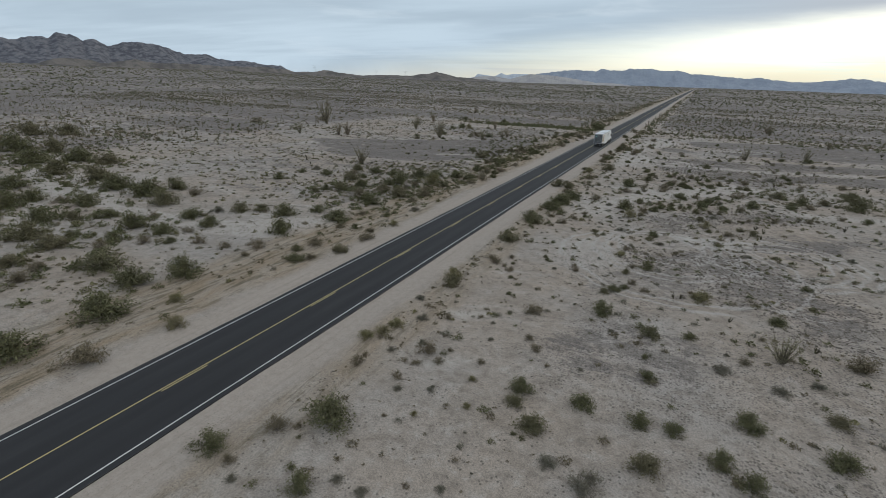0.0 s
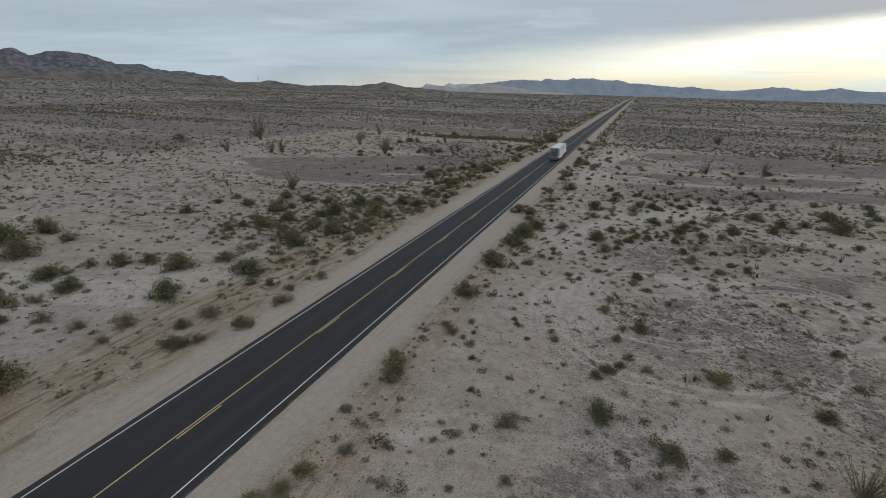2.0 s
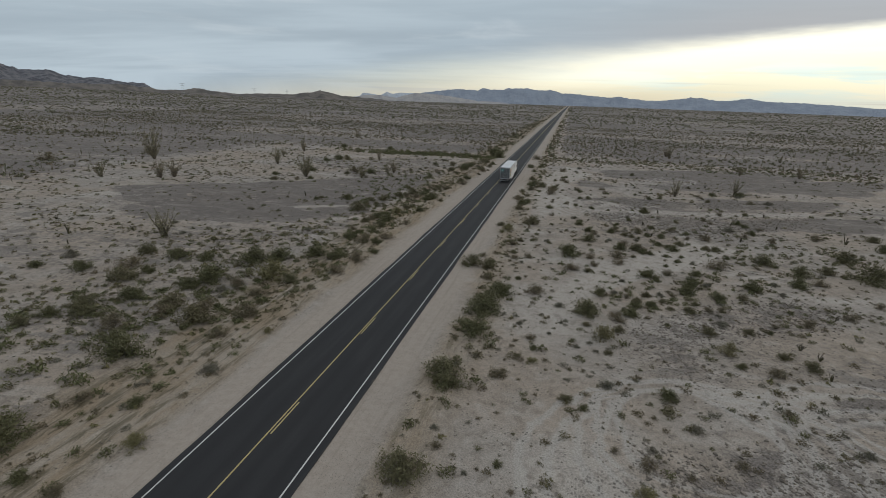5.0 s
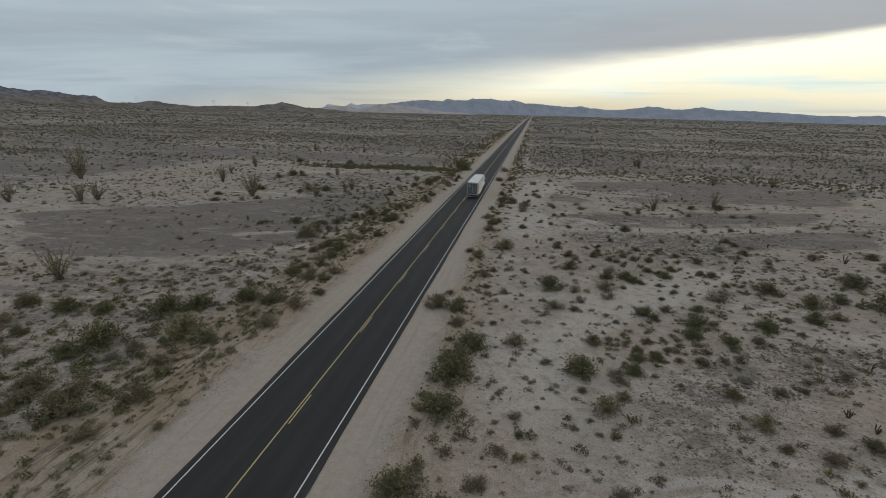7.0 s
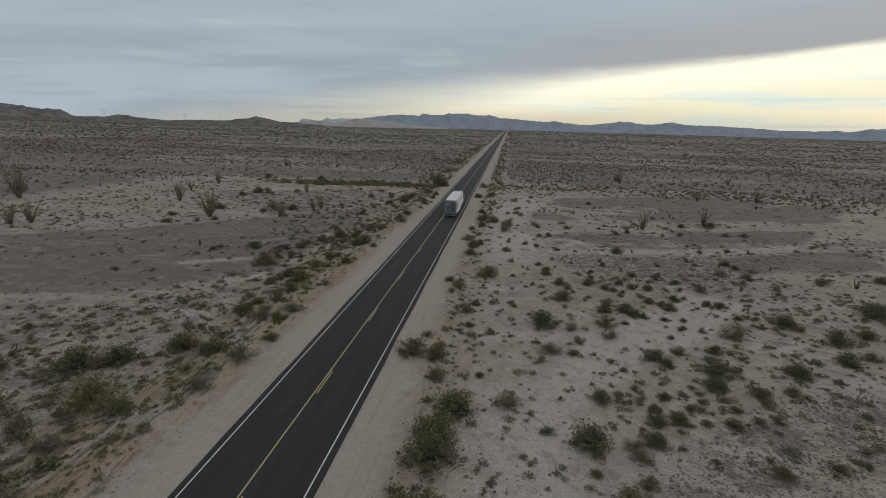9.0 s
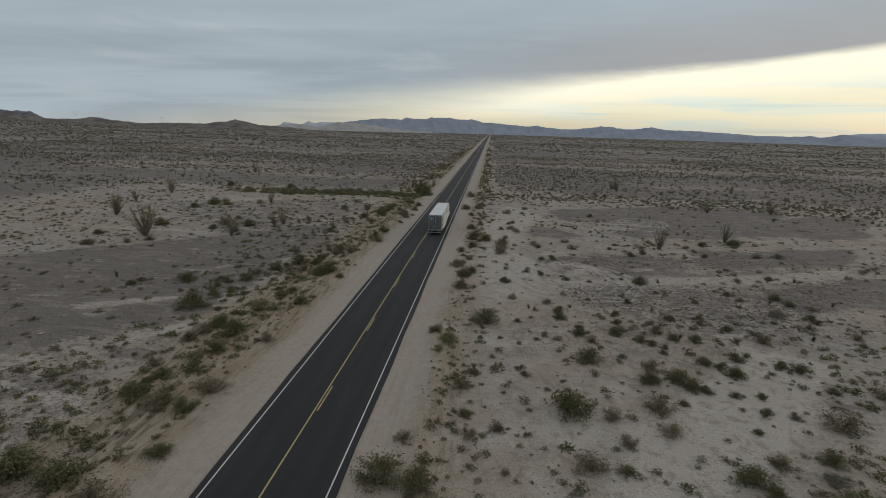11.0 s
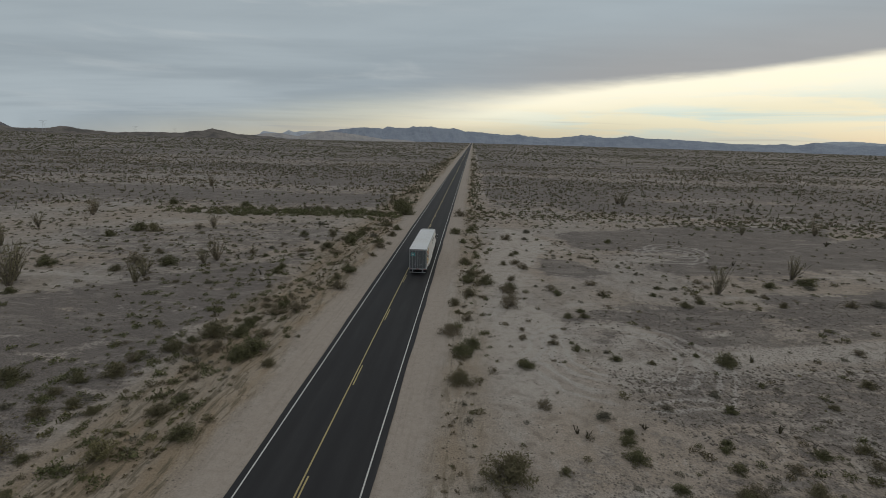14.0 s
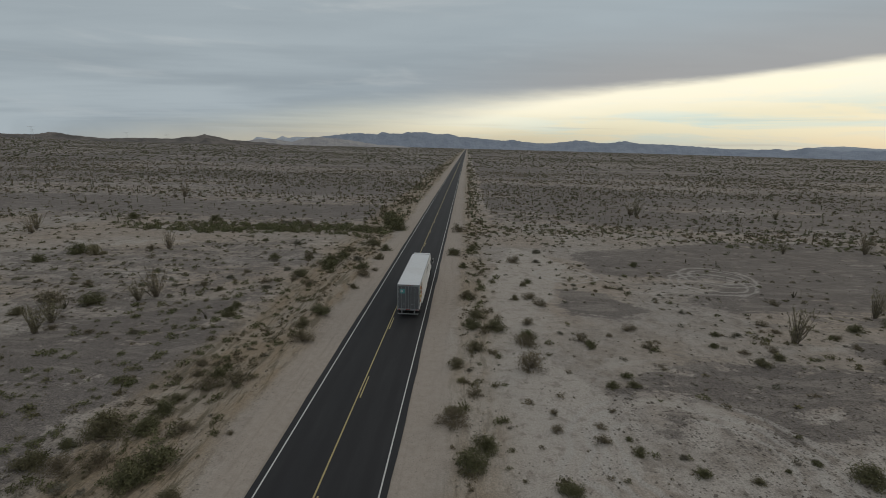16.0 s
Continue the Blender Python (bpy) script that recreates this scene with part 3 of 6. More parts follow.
def build_ground():
    xs, ys = spread(-130, 70, 0.8, -4900, 4900), spread(-20, 250, 0.8, -900, 4900)
    gx, gy = np.meshgrid(xs, ys)
    gz = ground_z(gx, gy)
    nx, ny = len(xs), len(ys)
    verts = np.stack([gx, gy, gz], -1).reshape(-1, 3)
    i = (np.arange(ny - 1)[:, None] * nx + np.arange(nx - 1)[None, :]).ravel()
    faces = np.stack([i, i + 1, i + nx + 1, i + nx], -1)
    me = mesh_of("ground", verts, faces, GROUND, smooth=True)
    me.attributes.new("pavement", "FLOAT", "POINT").data.foreach_set("value", pavement_at(gx, gy).ravel().astype(np.float32))
    ragged = np.abs(gx - XC) + 1.6 * (vnoise(gx, gy, 6, 31, 3) - 0.5)
    me.attributes.new("graded", "FLOAT", "POINT").data.foreach_set("value", (1 - smooth(ragged, 6.2, 8.2)).ravel().astype(np.float32))
    bare = np.maximum(0.6 * field_at(BARE_FIELDS, gx, gy), patch_at(PALE_PATCHES, gx, gy, 1.5))
    me.attributes.new("gravel", "FLOAT", "POINT").data.foreach_set("value", np.maximum(field_at(GRAVEL_FIELDS, gx, gy), 0.8 * np.maximum(patch_at(STONY_PATCHES, gx, gy, 2.5), patch_at(DARK_PATCHES, gx, gy, 2.0))).ravel().astype(np.float32))
    me.attributes.new("bare", "FLOAT", "POINT").data.foreach_set("value", bare.ravel().astype(np.float32))
    side = gx - XC + 2.4 * (vnoise(gx, gy, 9, 33, 3) - 0.5)
    cut = np.maximum(smooth(-side, 7.0, 8.5) * (1 - smooth(-side, 15.0, 19.0)), 0.6 * smooth(side, 6.8, 8.0) * (1 - smooth(side, 9.5, 13.0)))
    me.attributes.new("cutting", "FLOAT", "POINT").data.foreach_set("value", cut.ravel().astype(np.float32))
    tagged(new("ground", me), "pale sandy desert ground with dark stony patches", "ground", kind="structure")


build_ground()


def road_strip(x0, x1, y0, y1, lift, thick, step=8.0, bow=0.0):
    ys = np.concatenate([np.arange(y0, min(y1, 400), step), np.geomspace(400, y1, 60)]) if y1 > 400 else np.linspace(y0, y1, max(2, int((y1 - y0) / step) + 1))
    xs = np.linspace(x0, x1, 9) if bow else np.array([x0, x1])
    bm = bmesh.new()
    rows = []
    for y in ys:
        row = []
        for x in xs:
            jag = 0.0
            if bow and x in (xs[0], xs[-1]):
                jag = (float(vnoise(x, y, 5, 41, 2)) - 0.5) * 0.22
            base = float(ground_z(XC, y)) + 0.03
            row.append(bm.verts.new((XC + x + jag, y, base + lift + 0.06 * (1 - (x / 4.2) ** 2))))
        rows.append(row)
    for a, b in zip(rows, rows[1:]):
        for i in range(len(xs) - 1):
            bm.faces.new((a[i], a[i + 1], b[i + 1], b[i]))
    if thick:
        made = bmesh.ops.extrude_face_region(bm, geom=bm.faces[:])["geom"]
        for v in made:
            if isinstance(v, bmesh.types.BMVert):
                v.co.z -= thick
    return bm


road = part("road", road_strip(-4.15, 4.15, -250, 4800, 0.03, 0.12, 3.0, 1.0), ASPHALT, None)
tagged(road, "straight two-lane road of dark smooth asphalt", "road", kind="structure")
part("edge_line", road_strip(-HALF - 0.05, -HALF + 0.05, -250, 2500, 0.036, 0.0), WHITE_LINE, road, "worn white edge line")
part("edge_line", road_strip(HALF - 0.05, HALF + 0.05, -250, 2500, 0.036, 0.0), WHITE_LINE, road, "worn white edge line")
part("centre_line", road_strip(-0.17, -0.06, -250, 2500, 0.036, 0.0), YELLOW_LINE, road, "solid yellow centre line")
for k in range(-8, 60):
    y = 14.75 + 14.95 * k
    part("dash", road_strip(0.06, 0.17, y, y + 3.66, 0.036, 0.0, 1.9), YELLOW_LINE, road)


# ---- mountains ----
def ridge(name, label, mat, dist, depth, az0, az1, peaks, base_el, rough, seed, count=520):
    """A range of hills that rises dist metres away between two bearings; peaks: bearing and elevation of summits and saddles, in degrees."""
    az = np.linspace(az0, az1, count)
    at = np.array(sorted(peaks))
    top = np.interp(az, at[:, 0], at[:, 1])
    kernel = np.hanning(max(5, int(0.45 / (az[1] - az[0]))))
    pad = len(kernel) // 2
    top = np.convolve(np.pad(top, pad, mode="edge"), kernel / kernel.sum(), mode="valid")[:count]
    top = top + rough * 0.30 * (vnoise(az, az * 0, 1.1, seed + 9, 4) - 0.5) + rough * 0.26 * (vnoise(az, az * 0, 0.34, seed + 29, 3) - 0.5)
    ends = np.minimum(smooth(az, az0, az0 + 1.0), smooth(-az, -az1, -az1 + 1.0))
    top = base_el + (top - base_el) * ends
    rows = 15
    u = np.linspace(0, 1, rows)
    shape = np.where(u < 0.6, (u / 0.6) ** 1.35, 1 - 0.6 * (u - 0.6) / 0.4)
    A, U = np.meshgrid(az, u)
    R = dist - depth * 0.6 + depth * U
    x, y = -15 + R * np.sin(np.radians(A)), 60 + R * np.cos(np.radians(A))
    foot = 20 + np.tan(radians(base_el)) * dist - 18
    rise = (np.tan(np.radians(top)) - math.tan(radians(base_el))) * dist + 18
    crag = vnoise(A * dist / 57.3, U * depth, depth * 0.22, seed, 4) - 0.5
    spur = np.abs(vnoise(A * dist / 57.3 + U * depth * 0.4, U * depth * 0.35, depth * 0.16, seed + 5, 3) - 0.5) * 2
    z = foot + rise[None, :] * (shape[:, None] * (1 + rough * 0.6 * crag * np.clip(1.0 - shape, 0, 1)[:, None]) - rough * spur * 1.0 * (shape * (1 - shape))[:, None] * 2.2)
    verts = np.stack([x, y, z], -1).reshape(-1, 3)
    i = (np.arange(rows - 1)[:, None] * count + np.arange(count - 1)[None, :]).ravel()
    me = mesh_of(name, verts, np.stack([i, i + 1, i + count + 1, i + count], -1), mat)
    return tagged(new(name, me), label, "mountain", kind="structure")


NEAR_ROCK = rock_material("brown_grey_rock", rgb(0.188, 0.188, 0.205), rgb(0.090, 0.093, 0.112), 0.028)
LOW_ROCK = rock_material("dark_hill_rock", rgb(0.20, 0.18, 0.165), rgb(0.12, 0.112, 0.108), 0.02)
# the next three put distance haze into the colour, as paler, bluer tones
FAR_HAZE_ROCK = rock_material("haze_blue_far_rock", rgb(0.335, 0.375, 0.445), rgb(0.285, 0.325, 0.395), 0.010)
PALE_HAZE_FAR = rock_material("haze_pale_blue_rock", rgb(0.56, 0.60, 0.66), rgb(0.50, 0.54, 0.61), 0.008)
PALE_HAZE_ROCK = rock_material("haze_pale_rock", rgb(0.42, 0.405, 0.40), rgb(0.33, 0.325, 0.34), 0.01)
ridge("mountain_west", "rugged brown-grey desert mountain range", NEAR_ROCK, 3700, 1200, -90, -42.5,
      [(-90.0, 1.30), (-78.0, 1.90), (-72.0, 2.00), (-67.5, 2.16), (-66.6, 2.07), (-66.1, 2.31), (-65.2, 2.32), (-64.7, 2.47), (-64.4, 2.31), (-63.8, 2.70), (-62.8, 2.72), (-61.9, 2.34), (-61.1, 2.44), (-60.0, 1.83), (-58.6, 2.39), (-57.4, 2.43), (-55.6, 2.01), (-53.5, 1.33), (-51.7, 1.43), (-49.6, 0.85), (-47.6, 0.79), (-44.7, 0.55), (-43.7, 0.03), (-42.5, -0.40)], -0.35, 0.8, 3)
ridge("hills_west", "low dark rocky hills before the mountains", LOW_ROCK, 2600, 420, -78, -19,
      [(-78.0, -0.10), (-72.0, -0.20), (-68.4, -0.37), (-65.8, 0.07), (-64.1, 0.60), (-62.4, 0.55), (-60.8, 0.20), (-58.3, 0.76), (-56.6, 0.44), (-54.0, 0.48), (-50.8, 0.28), (-46.7, 0.36), (-44.1, 0.15), (-43.5, -0.09), (-41.3, 0.02), (-40.2, 0.29), (-39.1, 0.02), (-36.2, -0.20), (-34.0, -0.09), (-31.6, -0.10), (-29.9, 0.03), (-27.8, 0.42), (-27.0, 0.26), (-25.7, -0.07), (-24.1, -0.11), (-21.9, -0.32), (-19.0, -0.60)], -0.5, 0.5, 8)
ridge("hills_north", "pale hazy hills in the distance", PALE_HAZE_ROCK, 3400, 500, -26, -5,
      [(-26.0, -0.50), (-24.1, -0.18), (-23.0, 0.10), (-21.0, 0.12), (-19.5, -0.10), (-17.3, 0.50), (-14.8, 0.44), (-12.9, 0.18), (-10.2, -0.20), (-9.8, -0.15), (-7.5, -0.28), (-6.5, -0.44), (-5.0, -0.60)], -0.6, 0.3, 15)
ridge("mountain_back", "small pale blue peaks behind the hazy hills", PALE_HAZE_FAR, 4500, 200, -26, -12,
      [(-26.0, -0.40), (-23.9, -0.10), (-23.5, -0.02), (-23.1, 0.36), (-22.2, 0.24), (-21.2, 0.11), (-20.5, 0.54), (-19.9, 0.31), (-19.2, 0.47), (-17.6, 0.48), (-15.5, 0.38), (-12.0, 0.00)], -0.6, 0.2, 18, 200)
ridge("mountain_north", "long blue-grey mountain range on the horizon", FAR_HAZE_ROCK, 4650, 500, -20, 78,
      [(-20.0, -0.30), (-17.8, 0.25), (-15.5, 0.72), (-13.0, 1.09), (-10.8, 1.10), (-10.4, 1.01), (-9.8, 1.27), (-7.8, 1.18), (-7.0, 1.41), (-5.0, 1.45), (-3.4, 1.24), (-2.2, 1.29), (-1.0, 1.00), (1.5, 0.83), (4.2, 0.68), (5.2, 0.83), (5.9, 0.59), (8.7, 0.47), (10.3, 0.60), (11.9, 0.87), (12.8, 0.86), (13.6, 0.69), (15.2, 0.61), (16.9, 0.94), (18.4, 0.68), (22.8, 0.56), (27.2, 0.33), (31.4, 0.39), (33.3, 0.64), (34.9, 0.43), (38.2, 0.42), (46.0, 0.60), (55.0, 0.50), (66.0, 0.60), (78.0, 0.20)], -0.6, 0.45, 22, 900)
ridge("mountain_far", "pale distant mountain ridge behind the range", PALE_HAZE_FAR, 4850, 90, 29, 46,
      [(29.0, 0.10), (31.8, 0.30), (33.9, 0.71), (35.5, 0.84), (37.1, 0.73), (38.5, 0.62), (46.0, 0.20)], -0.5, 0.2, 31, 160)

# ---- plants ----
CREOSOTE_A = [
    (-42.1, 12.1, 2.62), (-21.0, 12.9, 1.24), (-14.3, 13.0, 0.98), (-16.3, 18.1, 1.77), (-42.9, 19.4, 2.85), (-63.0, 21.2, 1.66), (-5.6, 22.4, 0.26), (1.9, 23.2, 1.18),
    (-4.8, 23.6, 1.21), (7.5, 24.6, 1.02), (-47.2, 24.6, 2.40), (-6.5, 25.4, 0.84), (-53.8, 25.6, 2.72), (6.0, 25.7, 1.03), (-65.5, 26.7, 2.20), (-71.5, 26.7, 2.83),
    (-6.6, 27.1, 1.11), (1.3, 27.3, 0.93), (3.3, 27.4, 0.86), (-2.3, 27.4, 1.14), (-44.7, 28.9, 2.28), (12.5, 29.4, 1.22), (-68.0, 30.2, 1.19), (7.7, 30.4, 1.20),
    (-78.0, 31.4, 2.27), (-62.5, 32.1, 1.31), (-89.2, 32.5, 2.88), (1.3, 33.1, 0.83), (13.2, 33.7, 0.89), (-75.9, 34.5, 1.54),
]
CREOSOTE_B = [
    (-55.5, 34.9, 0.99), (0.8, 36.2, 0.39), (-65.0, 36.2, 2.31), (-90.9, 36.4, 2.37), (-59.9, 37.2, 1.76), (-73.2, 37.7, 1.72), (-37.7, 38.1, 1.38), (-104.6, 39.4, 3.36),
    (-82.6, 39.6, 2.45), (0.9, 40.3, 1.17), (-40.1, 41.0, 0.99), (-18.9, 41.4, 1.31), (4.0, 41.7, 0.72), (-12.8, 42.0, 0.40), (-57.3, 42.3, 1.78), (-3.8, 42.7, 1.35),
    (-35.3, 43.3, 1.31), (-63.0, 43.9, 2.14), (-46.6, 45.0, 2.18), (-14.1, 46.3, 0.45), (-73.8, 47.0, 2.68), (-4.3, 47.9, 0.76), (-80.3, 48.4, 3.43), (11.3, 48.8, 1.02),
    (-3.5, 49.0, 0.95), (-90.0, 49.0, 3.72), (-59.5, 49.7, 1.63), (-111.6, 50.1, 3.66), (-2.6, 50.2, 0.57), (-15.4, 50.9, 0.37),
]
CREOSOTE_C = [
    (-99.9, 51.2, 3.38), (-52.6, 51.7, 2.39), (-57.4, 51.8, 1.42), (-39.6, 52.2, 0.83), (-12.1, 54.0, 0.43), (-128.6, 54.0, 4.16), (-44.3, 54.4, 2.19), (-81.3, 54.4, 2.38),
    (-12.5, 54.9, 0.45), (-3.0, 54.9, 0.67), (-49.6, 56.1, 1.66), (-1.0, 57.7, 1.05), (-18.7, 58.7, 1.88), (-148.6, 59.7, 4.75), (15.3, 59.9, 0.69), (-39.2, 59.9, 0.86),
    (-13.3, 61.1, 0.46), (-124.5, 61.4, 4.14), (-116.1, 62.8, 3.16), (-141.4, 65.0, 3.70), (-46.2, 65.4, 2.07), (-59.5, 66.9, 1.18), (-48.7, 67.0, 1.33), (-7.9, 68.8, 0.52),
    (-58.9, 69.1, 1.33), (-9.2, 69.5, 0.69), (-18.8, 69.5, 2.05), (-55.9, 70.1, 1.48), (-73.4, 72.0, 1.60), (-1.5, 72.1, 0.93),
]
CREOSOTE_D = [
    (-57.9, 72.2, 1.53), (-45.0, 72.5, 2.01), (-49.7, 74.9, 1.46), (-54.7, 75.0, 1.69), (-12.1, 76.7, 0.50), (-5.5, 78.1, 0.52), (-18.2, 78.3, 1.94), (-180.9, 78.5, 4.66),
    (-60.3, 79.1, 2.12), (5.9, 79.2, 0.68), (-51.6, 79.3, 1.56), (-73.7, 79.4, 1.09), (-67.7, 80.2, 1.52), (11.8, 80.4, 0.96), (-50.0, 81.6, 2.64), (10.1, 81.9, 0.80),
    (-59.6, 82.0, 1.08), (-4.2, 83.1, 0.87), (-18.0, 83.5, 2.17), (-7.2, 83.6, 0.58), (-173.6, 84.5, 4.11), (-42.1, 85.1, 1.50), (4.8, 85.5, 0.87), (-18.0, 86.3, 1.95),
    (8.7, 86.5, 0.68), (-7.1, 86.5, 1.85), (10.8, 87.2, 0.44), (-2.6, 87.4, 1.17), (-60.2, 87.5, 1.88), (-65.1, 87.7, 1.59),
]
CREOSOTE_E = [
    (-56.2, 88.2, 1.45), (-17.1, 89.5, 1.84), (-50.1, 89.9, 2.35), (-1.7, 90.1, 0.98), (2.0, 90.7, 0.58), (0.1, 90.7, 0.92), (4.0, 90.8, 0.92), (-47.3, 91.9, 2.07),
    (-1.4, 91.9, 0.70), (1.5, 92.5, 0.59), (5.1, 93.0, 0.61), (-5.4, 93.0, 1.17), (-0.2, 93.9, 0.67), (-15.4, 95.1, 0.56), (-41.0, 95.8, 1.72), (8.2, 95.9, 1.05),
    (-44.3, 96.0, 1.98), (-61.5, 96.4, 0.79), (4.7, 96.5, 1.29), (-21.9, 98.0, 1.78), (-36.5, 98.4, 1.03), (29.5, 98.5, 1.07), (6.0, 98.9, 1.48), (13.1, 99.7, 1.43),
    (1.9, 99.7, 0.80), (1.0, 100.7, 1.49), (-6.6, 100.7, 0.79), (19.5, 103.3, 1.56), (7.4, 103.4, 1.02), (-38.1, 103.5, 1.06),
]
CREOSOTE_F = [
    (-43.1, 105.0, 1.41), (-17.1, 105.7, 0.74), (-40.7, 106.1, 0.55), (4.1, 106.3, 0.49), (-43.4, 106.6, 0.58), (-9.1, 107.3, 1.99), (-42.8, 108.0, 0.98), (30.1, 108.6, 2.79),
    (21.7, 108.7, 1.86), (6.2, 109.1, 0.68), (-41.0, 109.5, 1.27), (0.2, 109.8, 0.55), (25.5, 110.2, 1.32), (-16.0, 110.3, 0.30), (7.2, 111.7, 0.62), (5.1, 111.7, 0.60),
    (-16.7, 112.1, 0.55), (2.9, 112.1, 0.69), (1.8, 112.6, 1.17), (18.4, 112.7, 1.91), (-1.5, 112.8, 1.14), (-41.0, 112.9, 1.29), (13.8, 113.4, 0.73), (1.2, 113.7, 1.29),
    (-44.7, 114.8, 1.11), (6.6, 115.3, 1.08), (-6.0, 116.6, 1.48), (6.0, 116.7, 0.66), (13.1, 116.8, 1.07), (-41.3, 116.9, 1.65),
]
CREOSOTE_G = [
    (4.8, 117.3, 0.98), (11.9, 117.7, 0.89), (31.0, 117.8, 1.97), (8.3, 118.5, 0.92), (-43.5, 118.5, 1.45), (2.2, 120.2, 0.56), (-21.0, 120.5, 0.98), (1.1, 120.8, 0.67),
    (0.2, 121.5, 0.84), (-5.9, 122.3, 0.93), (3.9, 122.5, 0.82), (6.0, 122.5, 0.90), (-2.0, 122.8, 0.85), (-46.4, 123.0, 0.64), (-49.6, 123.5, 2.00), (-5.6, 123.8, 0.68),
    (-15.8, 124.0, 1.87), (2.6, 124.2, 0.91), (-12.3, 125.0, 0.52), (40.2, 125.8, 1.41), (-37.8, 125.9, 1.23), (10.7, 126.0, 0.79), (-1.1, 126.2, 0.74), (-7.4, 126.7, 0.89),
    (-49.7, 127.8, 0.93), (5.2, 128.0, 0.74), (-1.0, 128.1, 0.56), (-7.4, 128.6, 0.73), (-46.3, 128.7, 0.78), (-41.6, 129.0, 1.06),
]
CREOSOTE_H = [
    (-61.8, 129.1, 0.95), (-48.3, 129.2, 0.87), (9.0, 129.2, 0.76), (22.5, 130.0, 0.71), (-51.0, 130.7, 0.73), (-61.6, 130.9, 0.81), (-40.8, 131.0, 0.77), (22.7, 131.4, 0.78),
    (-56.1, 132.2, 1.56), (-50.6, 132.7, 0.90), (42.2, 133.1, 1.52), (2.0, 133.4, 0.72), (-48.5, 134.3, 1.35), (10.7, 134.7, 0.57), (23.1, 136.4, 0.96), (-36.5, 137.0, 0.87),
    (-39.6, 138.3, 1.51), (22.4, 138.5, 1.18), (-46.5, 139.1, 1.21), (16.6, 139.1, 0.78), (-13.2, 139.5, 1.01), (-39.2, 139.6, 1.97), (-45.9, 141.3, 0.74), (-39.2, 141.3, 0.68),
    (-1.3, 141.3, 0.45), (-19.2, 141.5, 1.35), (-4.5, 141.7, 0.71), (5.9, 141.9, 1.41), (1.3, 142.6, 0.29), (-44.7, 143.0, 1.74),
]
CREOSOTE_I = [
    (3.8, 143.6, 0.40), (-7.8, 143.7, 0.62), (-42.2, 143.7, 1.22), (-8.0, 145.4, 0.36), (-42.3, 145.9, 1.12), (-42.3, 147.7, 0.78), (-83.9, 148.0, 1.41), (26.7, 148.1, 0.84),
    (-41.1, 151.8, 0.96), (-76.3, 152.8, 0.96), (-6.8, 153.3, 0.75), (-41.1, 153.5, 0.57), (-4.9, 153.6, 0.77), (-4.9, 155.6, 0.68), (-88.6, 155.9, 1.19), (9.4, 159.4, 0.96),
    (-18.7, 159.8, 1.16), (22.6, 161.0, 0.72), (11.9, 161.0, 0.84), (-6.7, 162.0, 0.87), (6.6, 163.3, 0.62), (-37.6, 163.5, 1.01), (-70.9, 164.4, 1.21), (-19.0, 165.8, 1.29),
    (-83.0, 165.8, 1.84), (-16.4, 165.8, 1.42), (-47.4, 166.1, 0.88), (8.2, 166.5, 0.59), (-36.8, 167.4, 1.52), (-47.8, 167.8, 0.89),
]
CREOSOTE_J = [
    (-65.5, 168.6, 1.88), (-47.7, 169.2, 0.96), (25.6, 169.4, 1.21), (32.3, 171.6, 1.70), (-53.2, 175.8, 0.77), (-13.1, 176.6, 0.76), (-19.6, 177.1, 1.38), (-35.5, 179.1, 0.74),
    (-11.3, 183.7, 0.76), (-45.1, 184.8, 1.62), (-10.4, 185.7, 0.89), (-89.2, 187.4, 1.43), (-36.6, 190.0, 1.40), (-41.9, 190.4, 1.93), (-20.2, 193.4, 0.97), (-42.7, 193.6, 2.17),
    (-87.9, 194.2, 2.23), (-53.0, 194.9, 1.25), (-35.1, 197.6, 1.24), (9.8, 198.4, 0.98), (-42.1, 199.1, 1.66), (-21.9, 203.0, 1.73), (-35.3, 204.9, 1.34), (-18.5, 207.6, 1.36),
    (-38.2, 208.6, 1.77), (-60.6, 209.4, 0.86), (-36.2, 227.8, 2.75), (-102.9, 230.4, 2.01), (-82.7, 231.8, 1.89), (-38.5, 236.7, 3.61),
]
CREOSOTE_K = [
    (-40.4, 245.8, 2.38),
]
CREOSOTE_ROADSIDE = [(-20.5, 155.9, 0.96), (-18.3, 143.4, 1.19), (-19.2, 135.9, 1.28), (-20.5, 147.7, 0.99), (-18.3, 169.3, 1.33), (-13.0, 163.3, 1.24), (-7.0, 129.5, 0.58), (-0.6, 128.8, 0.55), (-1.9, 123.6, 0.89), (-19.7, 97.6, 1.42), (-12.2, 112.6, 0.56)]
CREOSOTE = CREOSOTE_A + CREOSOTE_B + CREOSOTE_C + CREOSOTE_D + CREOSOTE_E + CREOSOTE_F + CREOSOTE_G + CREOSOTE_H + CREOSOTE_I + CREOSOTE_J + CREOSOTE_K + CREOSOTE_ROADSIDE
